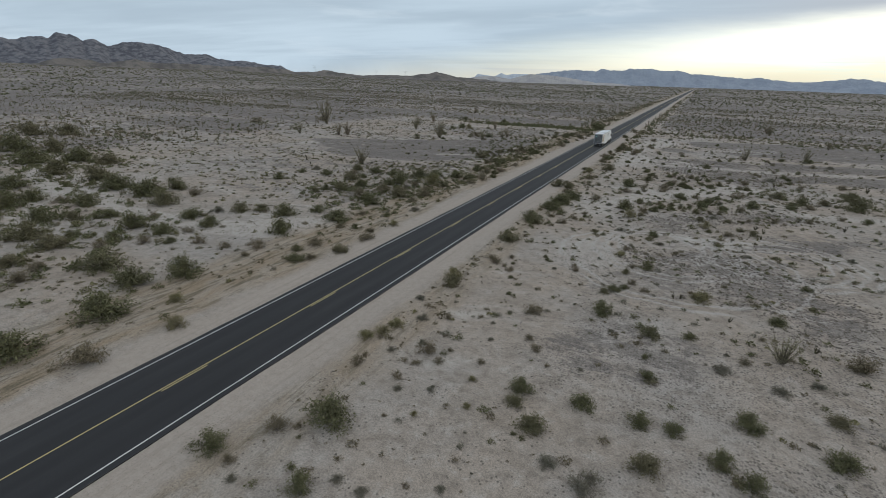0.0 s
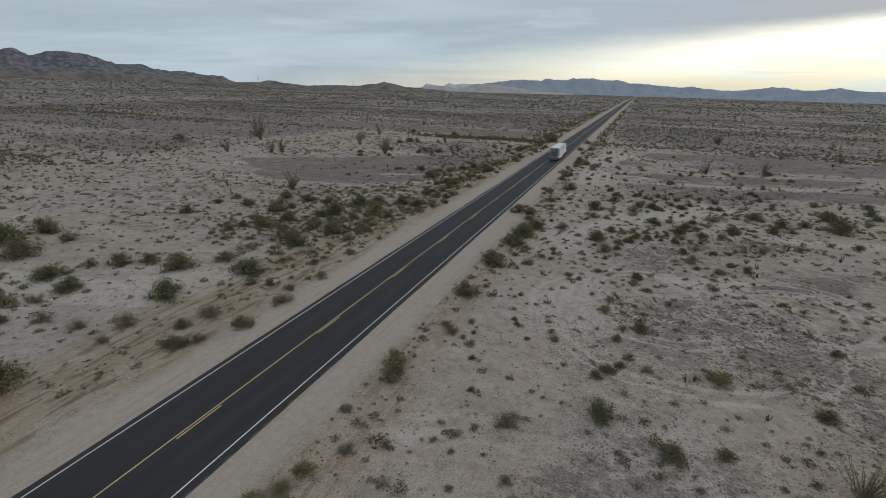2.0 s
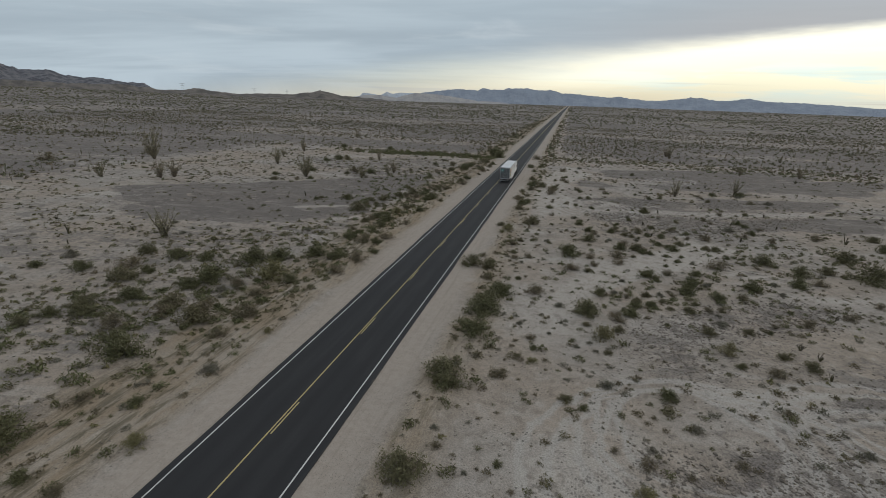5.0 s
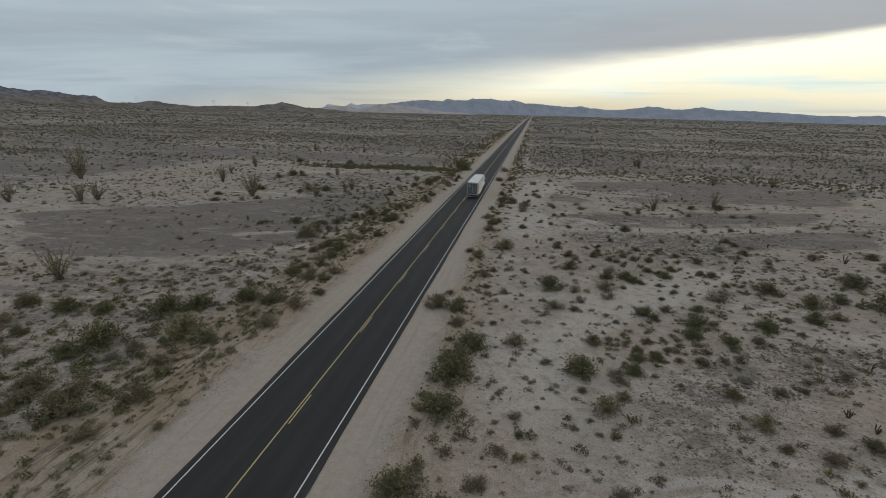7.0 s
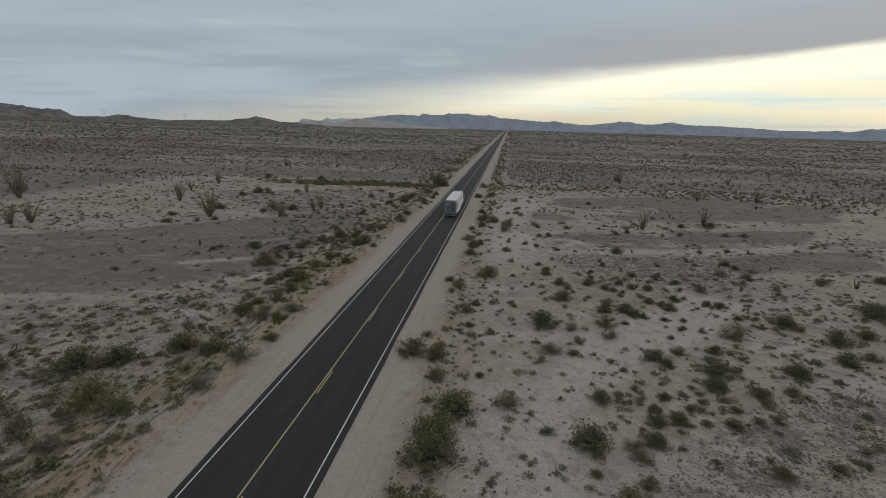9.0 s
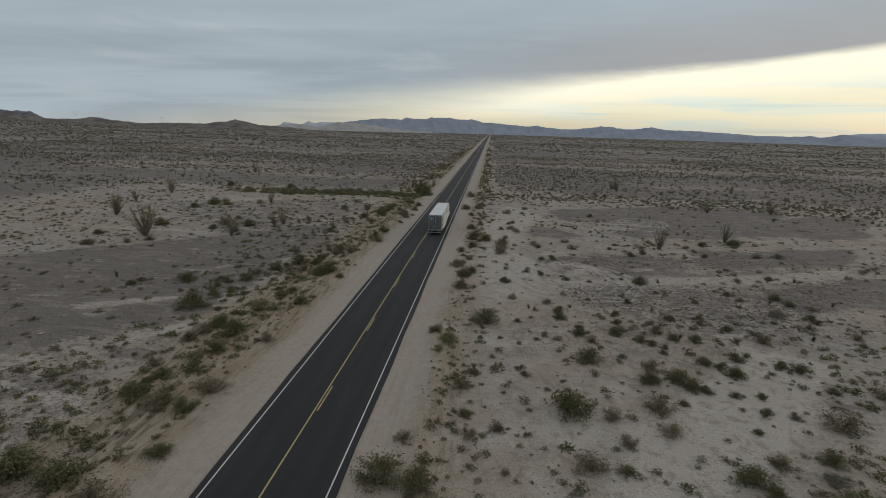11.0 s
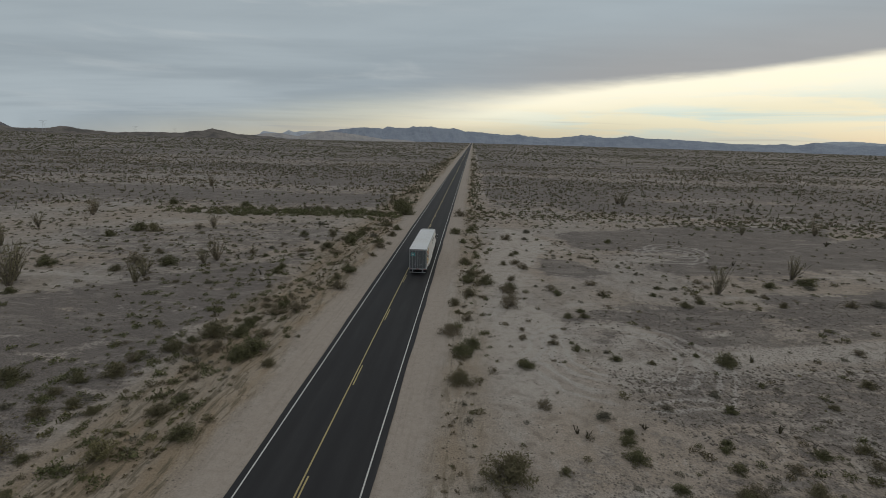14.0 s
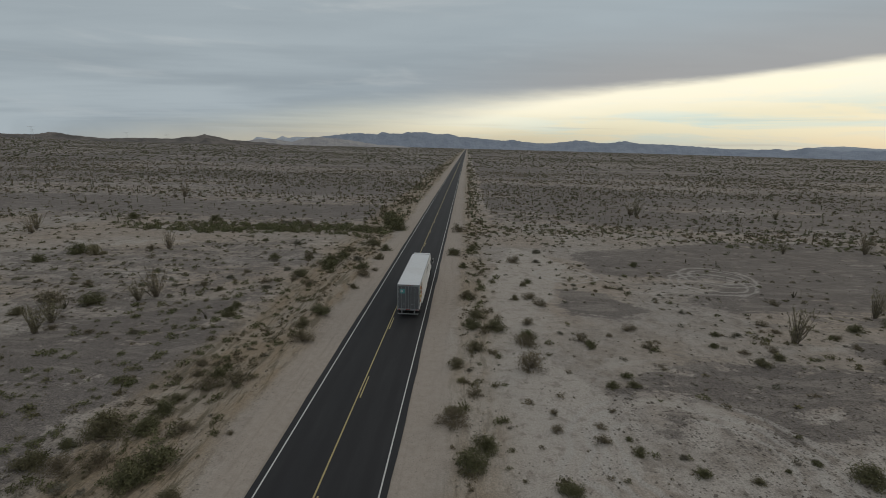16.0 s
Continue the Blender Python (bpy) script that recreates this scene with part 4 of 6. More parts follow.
DRY_SCRUB_A = [
    (-19.2, 12.6, 0.56), (-36.3, 14.3, 1.86), (-9.4, 15.8, 0.29), (-18.7, 15.9, 1.05), (-57.2, 19.7, 1.53), (-13.5, 19.9, 0.26), (-59.1, 22.1, 1.19), (-15.1, 24.1, 0.55),
    (-18.9, 24.4, 0.67), (-14.8, 26.4, 0.53), (-13.4, 27.4, 0.57), (-14.9, 28.5, 1.10), (-10.5, 28.9, 0.48), (-13.3, 29.3, 0.36), (-60.7, 29.5, 1.26), (-5.8, 30.8, 0.35),
    (-7.3, 32.9, 0.74), (-58.2, 33.4, 1.26), (-8.3, 34.3, 0.53), (-16.0, 34.4, 0.57), (-13.4, 36.0, 0.36), (-43.6, 36.0, 0.73), (-52.5, 36.7, 1.21), (-48.1, 36.9, 1.00),
    (2.2, 38.0, 0.35), (-87.2, 38.7, 1.73), (-44.6, 38.9, 1.32), (-57.7, 39.1, 1.14), (8.0, 39.3, 0.64), (-9.5, 39.3, 1.13),
]
DRY_SCRUB_B = [
    (-36.8, 39.5, 0.92), (-67.8, 41.0, 1.17), (16.5, 42.7, 1.55), (-39.5, 43.5, 1.51), (9.7, 44.3, 0.41), (-15.0, 48.6, 0.67), (-35.3, 48.9, 1.51), (-16.0, 49.5, 0.47),
    (-17.3, 49.9, 0.89), (-0.5, 50.3, 0.65), (-18.2, 50.9, 0.84), (-2.0, 51.8, 0.66), (-42.0, 51.8, 1.00), (-36.7, 51.9, 0.80), (-8.3, 52.4, 0.67), (-16.2, 52.5, 0.48),
    (-74.6, 53.4, 1.69), (-8.7, 53.8, 0.52), (-2.6, 57.3, 0.65), (-12.2, 59.1, 0.31), (-43.6, 59.5, 0.96), (-17.4, 61.6, 0.53), (-1.6, 63.3, 0.39), (-4.1, 63.6, 0.74),
    (-6.0, 64.5, 0.39), (-15.2, 65.3, 0.25), (1.9, 65.3, 0.62), (-51.1, 69.2, 1.55), (-40.8, 70.8, 1.21), (-14.6, 71.4, 0.92),
]
DRY_SCRUB_C = [
    (7.0, 72.2, 0.66), (-48.6, 72.7, 1.48), (-13.3, 74.6, 0.71), (-45.4, 74.7, 1.63), (-40.9, 75.2, 1.54), (8.9, 76.6, 0.46), (-13.9, 77.9, 0.42), (8.3, 78.5, 0.99),
    (-12.5, 78.8, 0.76), (-43.3, 80.5, 1.25), (-46.8, 81.7, 1.21), (-63.2, 82.9, 1.89), (-4.0, 85.5, 0.93), (-4.2, 86.8, 0.87), (4.6, 86.9, 0.46), (-0.9, 87.1, 0.50),
    (-37.4, 88.2, 1.31), (11.8, 88.8, 0.63), (15.4, 90.2, 1.15), (-12.9, 90.6, 1.49), (6.0, 91.5, 0.73), (7.7, 92.0, 0.74), (-2.4, 92.9, 0.60), (-36.9, 93.6, 1.61),
    (20.7, 93.7, 0.96), (-19.1, 94.1, 1.06), (3.0, 95.0, 0.59), (-2.2, 95.1, 0.52), (11.0, 96.5, 1.01), (26.0, 98.5, 0.86),
]
DRY_SCRUB_D = [
    (-54.1, 98.7, 0.60), (-14.3, 99.6, 0.47), (-8.8, 100.8, 1.45), (3.8, 102.7, 1.13), (-16.7, 103.2, 0.70), (-5.7, 103.7, 0.83), (-40.4, 104.2, 1.56), (-14.9, 104.3, 0.78),
    (22.4, 104.6, 1.30), (-2.2, 105.5, 1.08), (-37.6, 106.1, 1.55), (-54.8, 106.9, 0.66), (-6.0, 106.9, 1.01), (11.0, 108.0, 1.57), (-2.1, 108.6, 1.48), (-14.2, 109.3, 0.33),
    (-17.7, 109.5, 0.97), (-44.7, 109.6, 0.95), (-8.8, 110.7, 0.40), (-16.8, 113.7, 0.45), (-0.6, 115.4, 1.26), (-37.2, 115.7, 0.93), (-44.4, 116.8, 1.25), (-12.4, 119.1, 0.42),
    (-14.3, 120.2, 0.38), (-4.9, 120.6, 0.83), (-8.4, 120.7, 0.49), (10.3, 122.8, 0.72), (13.1, 123.3, 1.30), (-1.2, 124.0, 0.90),
]
DRY_SCRUB_E = [
    (24.0, 125.7, 0.88), (2.7, 126.4, 0.72), (8.3, 127.3, 0.87), (-54.2, 127.9, 0.49), (20.6, 128.1, 0.86), (32.2, 130.0, 1.30), (-12.5, 132.7, 0.77), (-41.7, 134.2, 0.68),
    (25.2, 135.1, 0.80), (-48.9, 137.0, 0.98), (-44.7, 139.2, 1.18), (-42.9, 139.9, 1.16), (-36.1, 143.7, 0.36), (-39.6, 143.9, 0.86), (-9.9, 144.8, 0.72), (-12.9, 146.1, 0.64),
    (21.3, 146.4, 0.88), (-20.6, 146.4, 1.33), (-9.6, 146.7, 0.56), (-12.8, 148.3, 0.47), (-8.1, 149.0, 0.39), (-41.0, 150.0, 1.18), (-38.8, 150.3, 1.37), (-78.9, 150.6, 0.96),
    (-18.9, 150.7, 0.88), (-162.3, 150.7, 2.99), (-43.1, 152.0, 0.68), (-43.6, 153.6, 0.89), (-13.5, 156.3, 1.76), (-59.0, 159.8, 0.74),
]
DRY_SCRUB_F = [
    (-36.4, 160.0, 1.53), (-63.7, 160.6, 0.86), (-13.4, 161.6, 1.51), (9.1, 162.0, 0.69), (-0.5, 162.2, 1.04), (32.1, 162.3, 1.10), (12.3, 162.6, 0.79), (21.9, 164.2, 0.74),
    (-3.9, 164.8, 0.47), (21.7, 166.9, 0.82), (-1.0, 167.1, 1.04), (-12.4, 167.7, 0.94), (-70.4, 168.1, 2.13), (15.9, 168.1, 0.80), (15.8, 170.7, 0.81), (-146.2, 173.5, 3.05),
    (-10.1, 174.7, 1.13), (-71.3, 175.4, 0.95), (-56.1, 177.4, 0.88), (22.0, 178.8, 0.93), (-48.7, 180.5, 1.07), (-42.6, 181.7, 1.19), (-45.4, 182.8, 0.71), (0.9, 184.0, 0.63),
    (-53.3, 185.0, 0.76), (-35.7, 185.7, 1.53), (-34.5, 189.4, 0.84), (-47.4, 195.7, 1.25), (-77.3, 198.2, 1.21), (-11.4, 198.8, 1.56),
]
DRY_SCRUB_G = [
    (-41.7, 204.0, 1.12), (-21.6, 228.1, 2.33), (-59.0, 231.9, 1.63),
]
DRY_SCRUB_ROADSIDE = [(-11.1, 177.4, 1.25), (-7.3, 163.5, 1.07), (17.3, 137.1, 0.72), (-21.2, 102.0, 0.83)]
DRY_SCRUB = DRY_SCRUB_A + DRY_SCRUB_B + DRY_SCRUB_C + DRY_SCRUB_D + DRY_SCRUB_E + DRY_SCRUB_F + DRY_SCRUB_G + DRY_SCRUB_ROADSIDE
GREY_SCRUB_A = [
    (-18.0, 11.7, 0.44), (-11.2, 14.3, 0.53), (-12.9, 14.3, 0.51), (-7.6, 16.4, 0.42), (-6.6, 18.2, 0.17), (-0.7, 20.2, 1.30), (-3.0, 20.9, 0.74), (-14.3, 22.9, 0.49),
    (-12.2, 24.0, 0.45), (-17.5, 27.1, 0.46), (-15.9, 29.3, 0.56), (-3.4, 31.6, 0.36), (-11.1, 32.6, 0.38), (-17.9, 33.0, 0.77), (-12.0, 35.4, 0.35), (10.2, 36.0, 0.81),
    (-20.0, 36.2, 0.69), (6.4, 37.0, 0.92), (12.8, 38.2, 0.70), (-2.3, 39.3, 0.42), (6.8, 40.1, 0.33), (-62.4, 47.9, 1.27), (-10.6, 51.5, 0.46), (-15.1, 59.8, 0.31),
    (-17.9, 63.3, 0.45), (-37.1, 65.1, 1.03), (-3.6, 65.2, 0.50), (-0.2, 68.4, 0.68), (10.3, 68.7, 0.62), (-5.9, 72.5, 0.87),
]
GREY_SCRUB_B = [
    (22.3, 74.1, 0.75), (-6.6, 78.1, 0.43), (-8.3, 78.5, 0.50), (-7.1, 79.6, 0.45), (-47.5, 79.9, 0.84), (-10.9, 80.5, 0.36), (-13.9, 81.7, 0.46), (-9.8, 83.4, 0.38),
    (-73.4, 83.6, 1.35), (0.9, 86.2, 0.40), (-10.0, 87.7, 0.74), (6.5, 87.8, 0.99), (-3.0, 89.1, 0.41), (-55.6, 90.1, 0.56), (6.9, 90.4, 0.45), (-3.8, 93.8, 0.66),
    (1.5, 94.7, 0.63), (-68.3, 97.8, 0.86), (-2.4, 98.1, 0.60), (16.1, 98.9, 0.68), (7.8, 99.6, 0.84), (6.4, 101.4, 1.00), (-74.2, 102.7, 0.95), (16.6, 102.8, 0.79),
    (-12.6, 103.9, 0.44), (-51.4, 106.4, 0.81), (-12.3, 107.1, 0.39), (8.2, 108.9, 0.67), (-10.5, 110.5, 0.42), (-13.6, 111.1, 0.31),
]
GREY_SCRUB_C = [
    (-8.9, 112.2, 0.35), (-12.6, 113.8, 0.71), (-2.7, 117.4, 0.58), (1.6, 119.0, 0.62), (-4.3, 119.2, 0.49), (-16.3, 120.1, 0.47), (-10.5, 120.5, 0.47), (39.4, 121.1, 1.62),
    (-9.5, 122.1, 0.45), (13.2, 125.2, 0.94), (-52.8, 128.3, 0.69), (-8.2, 131.6, 0.84), (19.1, 131.9, 1.37), (-3.0, 133.1, 0.63), (2.0, 135.9, 0.68), (-4.9, 143.5, 0.45),
    (-18.3, 144.9, 0.34), (-19.3, 155.2, 0.43), (-54.4, 160.3, 0.71), (35.9, 162.8, 1.35), (-9.2, 165.2, 0.46), (10.9, 166.8, 0.68), (31.3, 169.3, 1.04), (7.6, 173.7, 0.57),
    (-47.4, 178.0, 0.85), (-54.4, 181.5, 0.74), (2.9, 183.4, 0.63), (-3.6, 185.0, 0.63), (-48.0, 187.5, 0.96), (-52.4, 192.9, 1.03),
]
GREY_SCRUB_D = [
    (-38.8, 195.9, 1.34), (-7.2, 199.5, 1.05), (-6.2, 207.0, 1.16), (-53.4, 207.5, 1.20), (-64.4, 230.9, 1.49),
]
GREY_SCRUB = GREY_SCRUB_A + GREY_SCRUB_B + GREY_SCRUB_C + GREY_SCRUB_D
YELLOW_SCRUB_A = [
    (-11.9, 21.0, 0.34), (-35.4, 21.2, 1.12), (-9.2, 23.4, 0.38), (-39.7, 24.3, 0.92), (-10.1, 26.4, 0.41), (-20.2, 27.5, 0.86), (-19.4, 28.8, 0.87), (-19.0, 30.4, 0.89),
    (-19.7, 43.2, 1.25), (4.8, 50.6, 1.36), (-35.7, 56.3, 1.01), (-4.4, 60.9, 0.88), (-36.7, 72.4, 0.56), (-12.1, 74.3, 0.63), (-5.8, 81.1, 1.39), (5.4, 81.7, 1.12),
    (-44.7, 85.5, 2.35), (-20.3, 116.2, 0.65), (-19.6, 118.2, 1.18), (-41.7, 123.7, 1.23), (-20.0, 152.9, 0.51), (-84.5, 193.8, 1.82),
]
YELLOW_SCRUB = YELLOW_SCRUB_A
# the first spot is a tall brown spiky grass, with an ocotillo standing in
OCOTILLO_A = [
    (10.8, 40.9, 1.28), (-69.7, 95.6, 2.05), (-123.9, 133.9, 1.84), (-110.1, 138.3, 1.82), (-108.2, 140.7, 1.98), (-78.9, 155.5, 2.33), (-80.3, 157.7, 1.99), (-64.4, 159.2, 1.23),
    (-65.4, 162.4, 1.23), (16.1, 165.1, 1.53), (-138.2, 165.9, 3.54), (-60.9, 170.4, 1.18), (-59.7, 172.0, 1.52), (-98.7, 173.2, 1.82), (32.2, 175.0, 1.54), (-100.6, 176.2, 1.59),
    (-108.3, 192.2, 1.31), (-75.2, 200.1, 1.34), (-109.2, 208.3, 1.43), (-112.1, 212.7, 1.57), (44.6, 213.7, 1.27), (62.9, 216.5, 1.73), (31.8, 263.5, 1.96), (75.2, 266.9, 1.49),
    (31.2, 267.4, 1.73), (-118.4, 279.6, 2.02),
]
OCOTILLO = OCOTILLO_A
CHOLLA_A = [
    (13.5, 44.2, 0.54), (7.3, 46.9, 0.43), (2.3, 49.8, 0.41), (2.9, 50.2, 0.38), (12.6, 78.9, 0.51), (13.2, 82.5, 0.54), (12.3, 84.2, 0.62), (-78.6, 87.6, 0.44),
    (24.7, 90.3, 0.63), (-83.3, 91.5, 0.82), (19.1, 93.1, 0.55), (-76.4, 96.5, 0.57), (-93.2, 97.7, 0.65), (-68.4, 116.0, 0.71), (4.6, 123.0, 0.54), (19.1, 124.8, 0.56),
    (-10.1, 128.9, 0.43), (36.2, 129.0, 0.98), (-10.7, 129.4, 0.49), (-5.6, 130.4, 0.51), (4.2, 130.8, 0.47), (-66.1, 132.0, 0.68), (20.6, 136.3, 0.57), (28.4, 136.6, 0.61),
    (8.6, 142.8, 0.57), (29.8, 147.3, 0.58), (-49.3, 165.1, 0.50), (-67.4, 166.6, 0.77), (-56.7, 173.6, 0.51), (27.1, 182.7, 0.70),
]
CHOLLA_B = [
    (25.4, 201.5, 0.48), (20.5, 202.6, 0.47), (57.0, 203.7, 0.98),
]
CHOLLA = CHOLLA_A + CHOLLA_B
DEAD_BRANCH_A = [
    (25.2, 85.2, 0.96), (15.8, 96.2, 0.99), (20.3, 133.9, 0.98), (31.9, 195.8, 0.82),
]
DEAD_BRANCH = DEAD_BRANCH_A


def leaf_cards(rng, centres, size, flatten=1.0):
    """Small pointed leaves round the given centres, turned at random."""
    count = len(centres)
    a = rng.normal(size=(count, 3))
    a /= np.linalg.norm(a, axis=1)[:, None]
    b = np.cross(a, rng.normal(size=(count, 3)))
    b /= np.linalg.norm(b, axis=1)[:, None]
    s = (size * rng.uniform(0.6, 1.4, count))[:, None]
    a, b = a * s * 1.3, b * s * 0.42
    a[:, 2] *= flatten
    verts = np.stack([centres - a * 0.6 - b, centres - a * 0.6 + b, centres + a], 1).reshape(-1, 3)
    return verts, np.arange(3 * count).reshape(-1, 3)


def canes(rng, count, lean, length, thick, bend, segs=4, sides=3, twigs=0):
    """Tapered stems from one root. Returns vertices, faces and the stems' centre lines."""
    verts, faces, lines = [], [], []
    todo = []
    for _ in range(count):
        az, tilt = rng.uniform(0, 2 * math.pi), rng.uniform(*lean)
        todo.append((np.array([rng.normal(0, 0.06), rng.normal(0, 0.06), -0.03]), az, tilt, rng.uniform(*length), thick, twigs))
    while todo:
        at, az, tilt, long, r, more = todo.pop()
        line = [at]
        for s in range(segs):
            t = tilt + bend * (s / segs) + rng.normal(0, 0.10)
            w = az + rng.normal(0, 0.22)
            at = at + long / segs * np.array([math.sin(t) * math.cos(w), math.sin(t) * math.sin(w), math.cos(t)])
            line.append(at)
        line = np.array(line)
        lines.append(line)
        base = len(verts)
        for s, c in enumerate(line):
            rr = r * (1 - 0.8 * s / segs)
            for k in range(sides):
                q = 2 * math.pi * k / sides
                verts.append(c + rr * np.array([math.cos(q), math.sin(q), 0.0]))
        for s in range(segs):
            for k in range(sides):
                a, b = base + s * sides + k, base + s * sides + (k + 1) % sides
                faces.append((a, b, b + sides, a + sides))
        for _ in range(more):
            s = rng.integers(1, segs)
            todo.append((line[s], az + rng.normal(0, 0.9), min(1.5, tilt + rng.normal(0.15, 0.35)), long * 0.5, r * 0.5, 0))
    return np.array(verts), np.array(faces), lines


def along(rng, lines, each, from_, scatter):
    out = []
    for line in lines:
        u = rng.uniform(from_, 1.0, each) * (len(line) - 1)
        i = np.minimum(u.astype(int), len(line) - 2)
        f = (u - i)[:, None]
        out.append(line[i] * (1 - f) + line[i + 1] * f + rng.normal(0, scatter, (each, 3)))
    c = np.concatenate(out)
    c[:, 2] = np.maximum(c[:, 2], 0.015)
    return c


def plant(name, kind, seed):
    """One plant of unit radius, standing at the origin."""
    rng = np.random.default_rng(seed)
    label, category, group, leaf, stem = PLANT_WORDS[kind]
    ob = thing(name, label, category, group)
    if kind == "creosote":
        v, f, lines = canes(rng, 32, (0.05, 1.45), (0.7, 1.08), 0.016, 0.10, 2, 3, 1)
        c = along(rng, lines, 40, 0.15, 0.10)
        lv, lf = leaf_cards(rng, c, 0.049)
    elif kind == "dry":
        v, f, lines = canes(rng, 30, (0.1, 1.38), (0.65, 1.05), 0.014, 0.12, 2, 3, 1)
        c = along(rng, lines, 26, 0.25, 0.10)
        lv, lf = leaf_cards(rng, c, 0.044)
    elif kind in ("grey", "yellow"):
        v, f, lines = canes(rng, 26, (0.05, 1.42), (0.75, 1.0), 0.012, 0.1, 2, 3, 1)
        c = along(rng, lines, 34, 0.25, 0.10)
        c[:, 2] *= 0.8 if kind == "grey" else 1.0
        lv, lf = leaf_cards(rng, c, 0.050)
    elif kind == "ocotillo":
        v, f, lines = canes(rng, 30, (0.04, 0.62), (1.3, 2.6), 0.026, 0.03, 6, 4, 0)
        c = along(rng, lines, 46, 0.12, 0.045)
        lv, lf = leaf_cards(rng, c, 0.05)
    elif kind == "cholla":
        v, f, lines = canes(rng, 4, (0.02, 0.55), (0.8, 1.7), 0.095, -0.35, 4, 6, 1)
        c = along(rng, lines, 90, 0.03, 0.04)
        lv, lf = leaf_cards(rng, c, 0.045)
    else:
        v, f, lines = canes(rng, 4, (0.8, 1.4), (0.6, 1.2), 0.05, -0.3, 5, 5, 2)
        lv = None
    if kind in ("ocotillo", "cholla"):
        each_v, each_f = len(v) // len(lines), len(f) // len(lines)
        for k in range(len(lines)):
            one = mesh_of("cane", v[k * each_v:(k + 1) * each_v], f[:each_f], stem)
            arm = part("cane" if kind == "ocotillo" else "arm", one, stem, ob)
            if kind == "cholla":
                each = len(lv) // len(lines)
                part("spine_coat", mesh_of("spine_coat", lv[k * each:(k + 1) * each], lf[:each // 3], leaf), leaf, arm)
    else:
        part("branchwork", mesh_of("branchwork", v, f, stem), stem, ob, "bare grey-brown stems")
    if lv is not None and kind != "cholla":
        part("foliage", mesh_of("foliage", lv, lf, leaf), leaf, ob)
    return ob


PLANT_WORDS = {
    "creosote": ("dark green creosote bush with thin stems on sand", "bush", "creosote bushes", CREOSOTE_LEAF, TWIG),
    "dry": ("dry brownish desert bush with sparse leaves on sand", "bush", "dry bushes", DRY_LEAF, TWIG),
    "grey": ("low grey-green rounded desert shrub on sand", "shrub", "grey shrubs", GREY_LEAF, TWIG),
    "yellow": ("yellow-green leafy desert shrub on sand", "shrub", "yellow-green shrubs", YELLOW_LEAF, TWIG),
    "ocotillo": ("tall ocotillo with long upright spiny canes", "ocotillo", "ocotillos", OCOTILLO_LEAF, TWIG),
    "cholla": ("dark upright spiny cholla cactus on stony ground", "cactus", "cholla cacti", CHOLLA_SKIN, CHOLLA_SKIN),
    "branch": ("dead bare grey-brown branch on the ground", "branch", "dead branches", TWIG, TWIG),
}


def place_plants(name, kind, spots, variants, squash=1.0):
    rng = np.random.default_rng(len(spots) + 5)
    models = []
    for i, (x, y, r) in enumerate(spots):
        turn, tall = rng.uniform(0, 360), rng.uniform(0.85, 1.15) * squash
        m = pose(x, y, float(ground_z(x, y)) - 0.03, rng.normal(0, 3), rng.normal(0, 3), turn) @ Matrix.Diagonal((r * 1.08, r * 1.08, r * tall, 1))
        if i < variants:
            ob = plant(name, kind, 100 * variants + i)
            ob.matrix_basis = m
            models.append(ob)
        else:
            source = models[int(rng.integers(variants))]
            old = source.matrix_basis.copy()
            source.matrix_basis = Matrix.Identity(4)
            copy_thing(source, m)
            source.matrix_basis = old


place_plants("creosote_bush", "creosote", CREOSOTE, 9, 0.86)
place_plants("dry_bush", "dry", DRY_SCRUB, 5, 0.9)
place_plants("grey_shrub", "grey", GREY_SCRUB, 4, 0.8)
place_plants("yellow_green_shrub", "yellow", YELLOW_SCRUB, 4, 1.0)
place_plants("ocotillo", "ocotillo", OCOTILLO, 5, 1.1)
place_plants("cholla_cactus", "cholla", CHOLLA, 5, 1.0)
place_plants("dead_branch", "branch", DEAD_BRANCH, 3, 1.0)


def dome(seed, leaves, size, high, stalks=False):
    rng = np.random.default_rng(seed)
    d = rng.normal(size=(leaves, 3))
    d[:, 2] = np.abs(d[:, 2])
    d /= np.linalg.norm(d, axis=1)[:, None]
    c = d * (rng.uniform(0.15, 1.0, leaves) ** 0.7)[:, None] * 0.85 * np.array([1, 1, high])
    c[:, :2] *= 1 + 0.18 * np.sin(3 * np.arctan2(d[:, 1], d[:, 0]) + seed)[:, None]
    c[:, 2] = np.maximum(c[:, 2], 0.02)
    return leaf_cards(rng, c, size)[0]


def scatter(name, label, category, mat, spots, models, seed, corners=3):
    """Plants past counting, in one mesh. spots: x, y, radius in rows."""
    rng = np.random.default_rng(seed)
    verts, tones = [], []
    pick = rng.integers(len(models), size=len(spots))
    z = ground_z(spots[:, 0], spots[:, 1])
    for k, model in enumerate(models):
        s = spots[pick == k]
        turn = rng.uniform(0, 2 * math.pi, len(s))
        c, n = np.cos(turn)[:, None], np.sin(turn)[:, None]
        r, tall = s[:, 2:3], s[:, 2:3] * rng.uniform(0.75, 1.25, len(s))[:, None]
        v = np.stack([(model[None, :, 0] * c - model[None, :, 1] * n) * r + s[:, 0:1], (model[None, :, 0] * n + model[None, :, 1] * c) * r + s[:, 1:2],
                      model[None, :, 2] * tall + z[pick == k][:, None] - 0.01], -1)
        verts.append(v.reshape(-1, 3))
        tones.append(np.repeat(rng.uniform(0, 1, len(s)), len(model)))
    verts = np.concatenate(verts)
    me = mesh_of(name, verts, np.arange(len(verts)).reshape(-1, corners), mat, np.concatenate(tones))
    return tagged(new(name, me), label, category, kind="stuff")


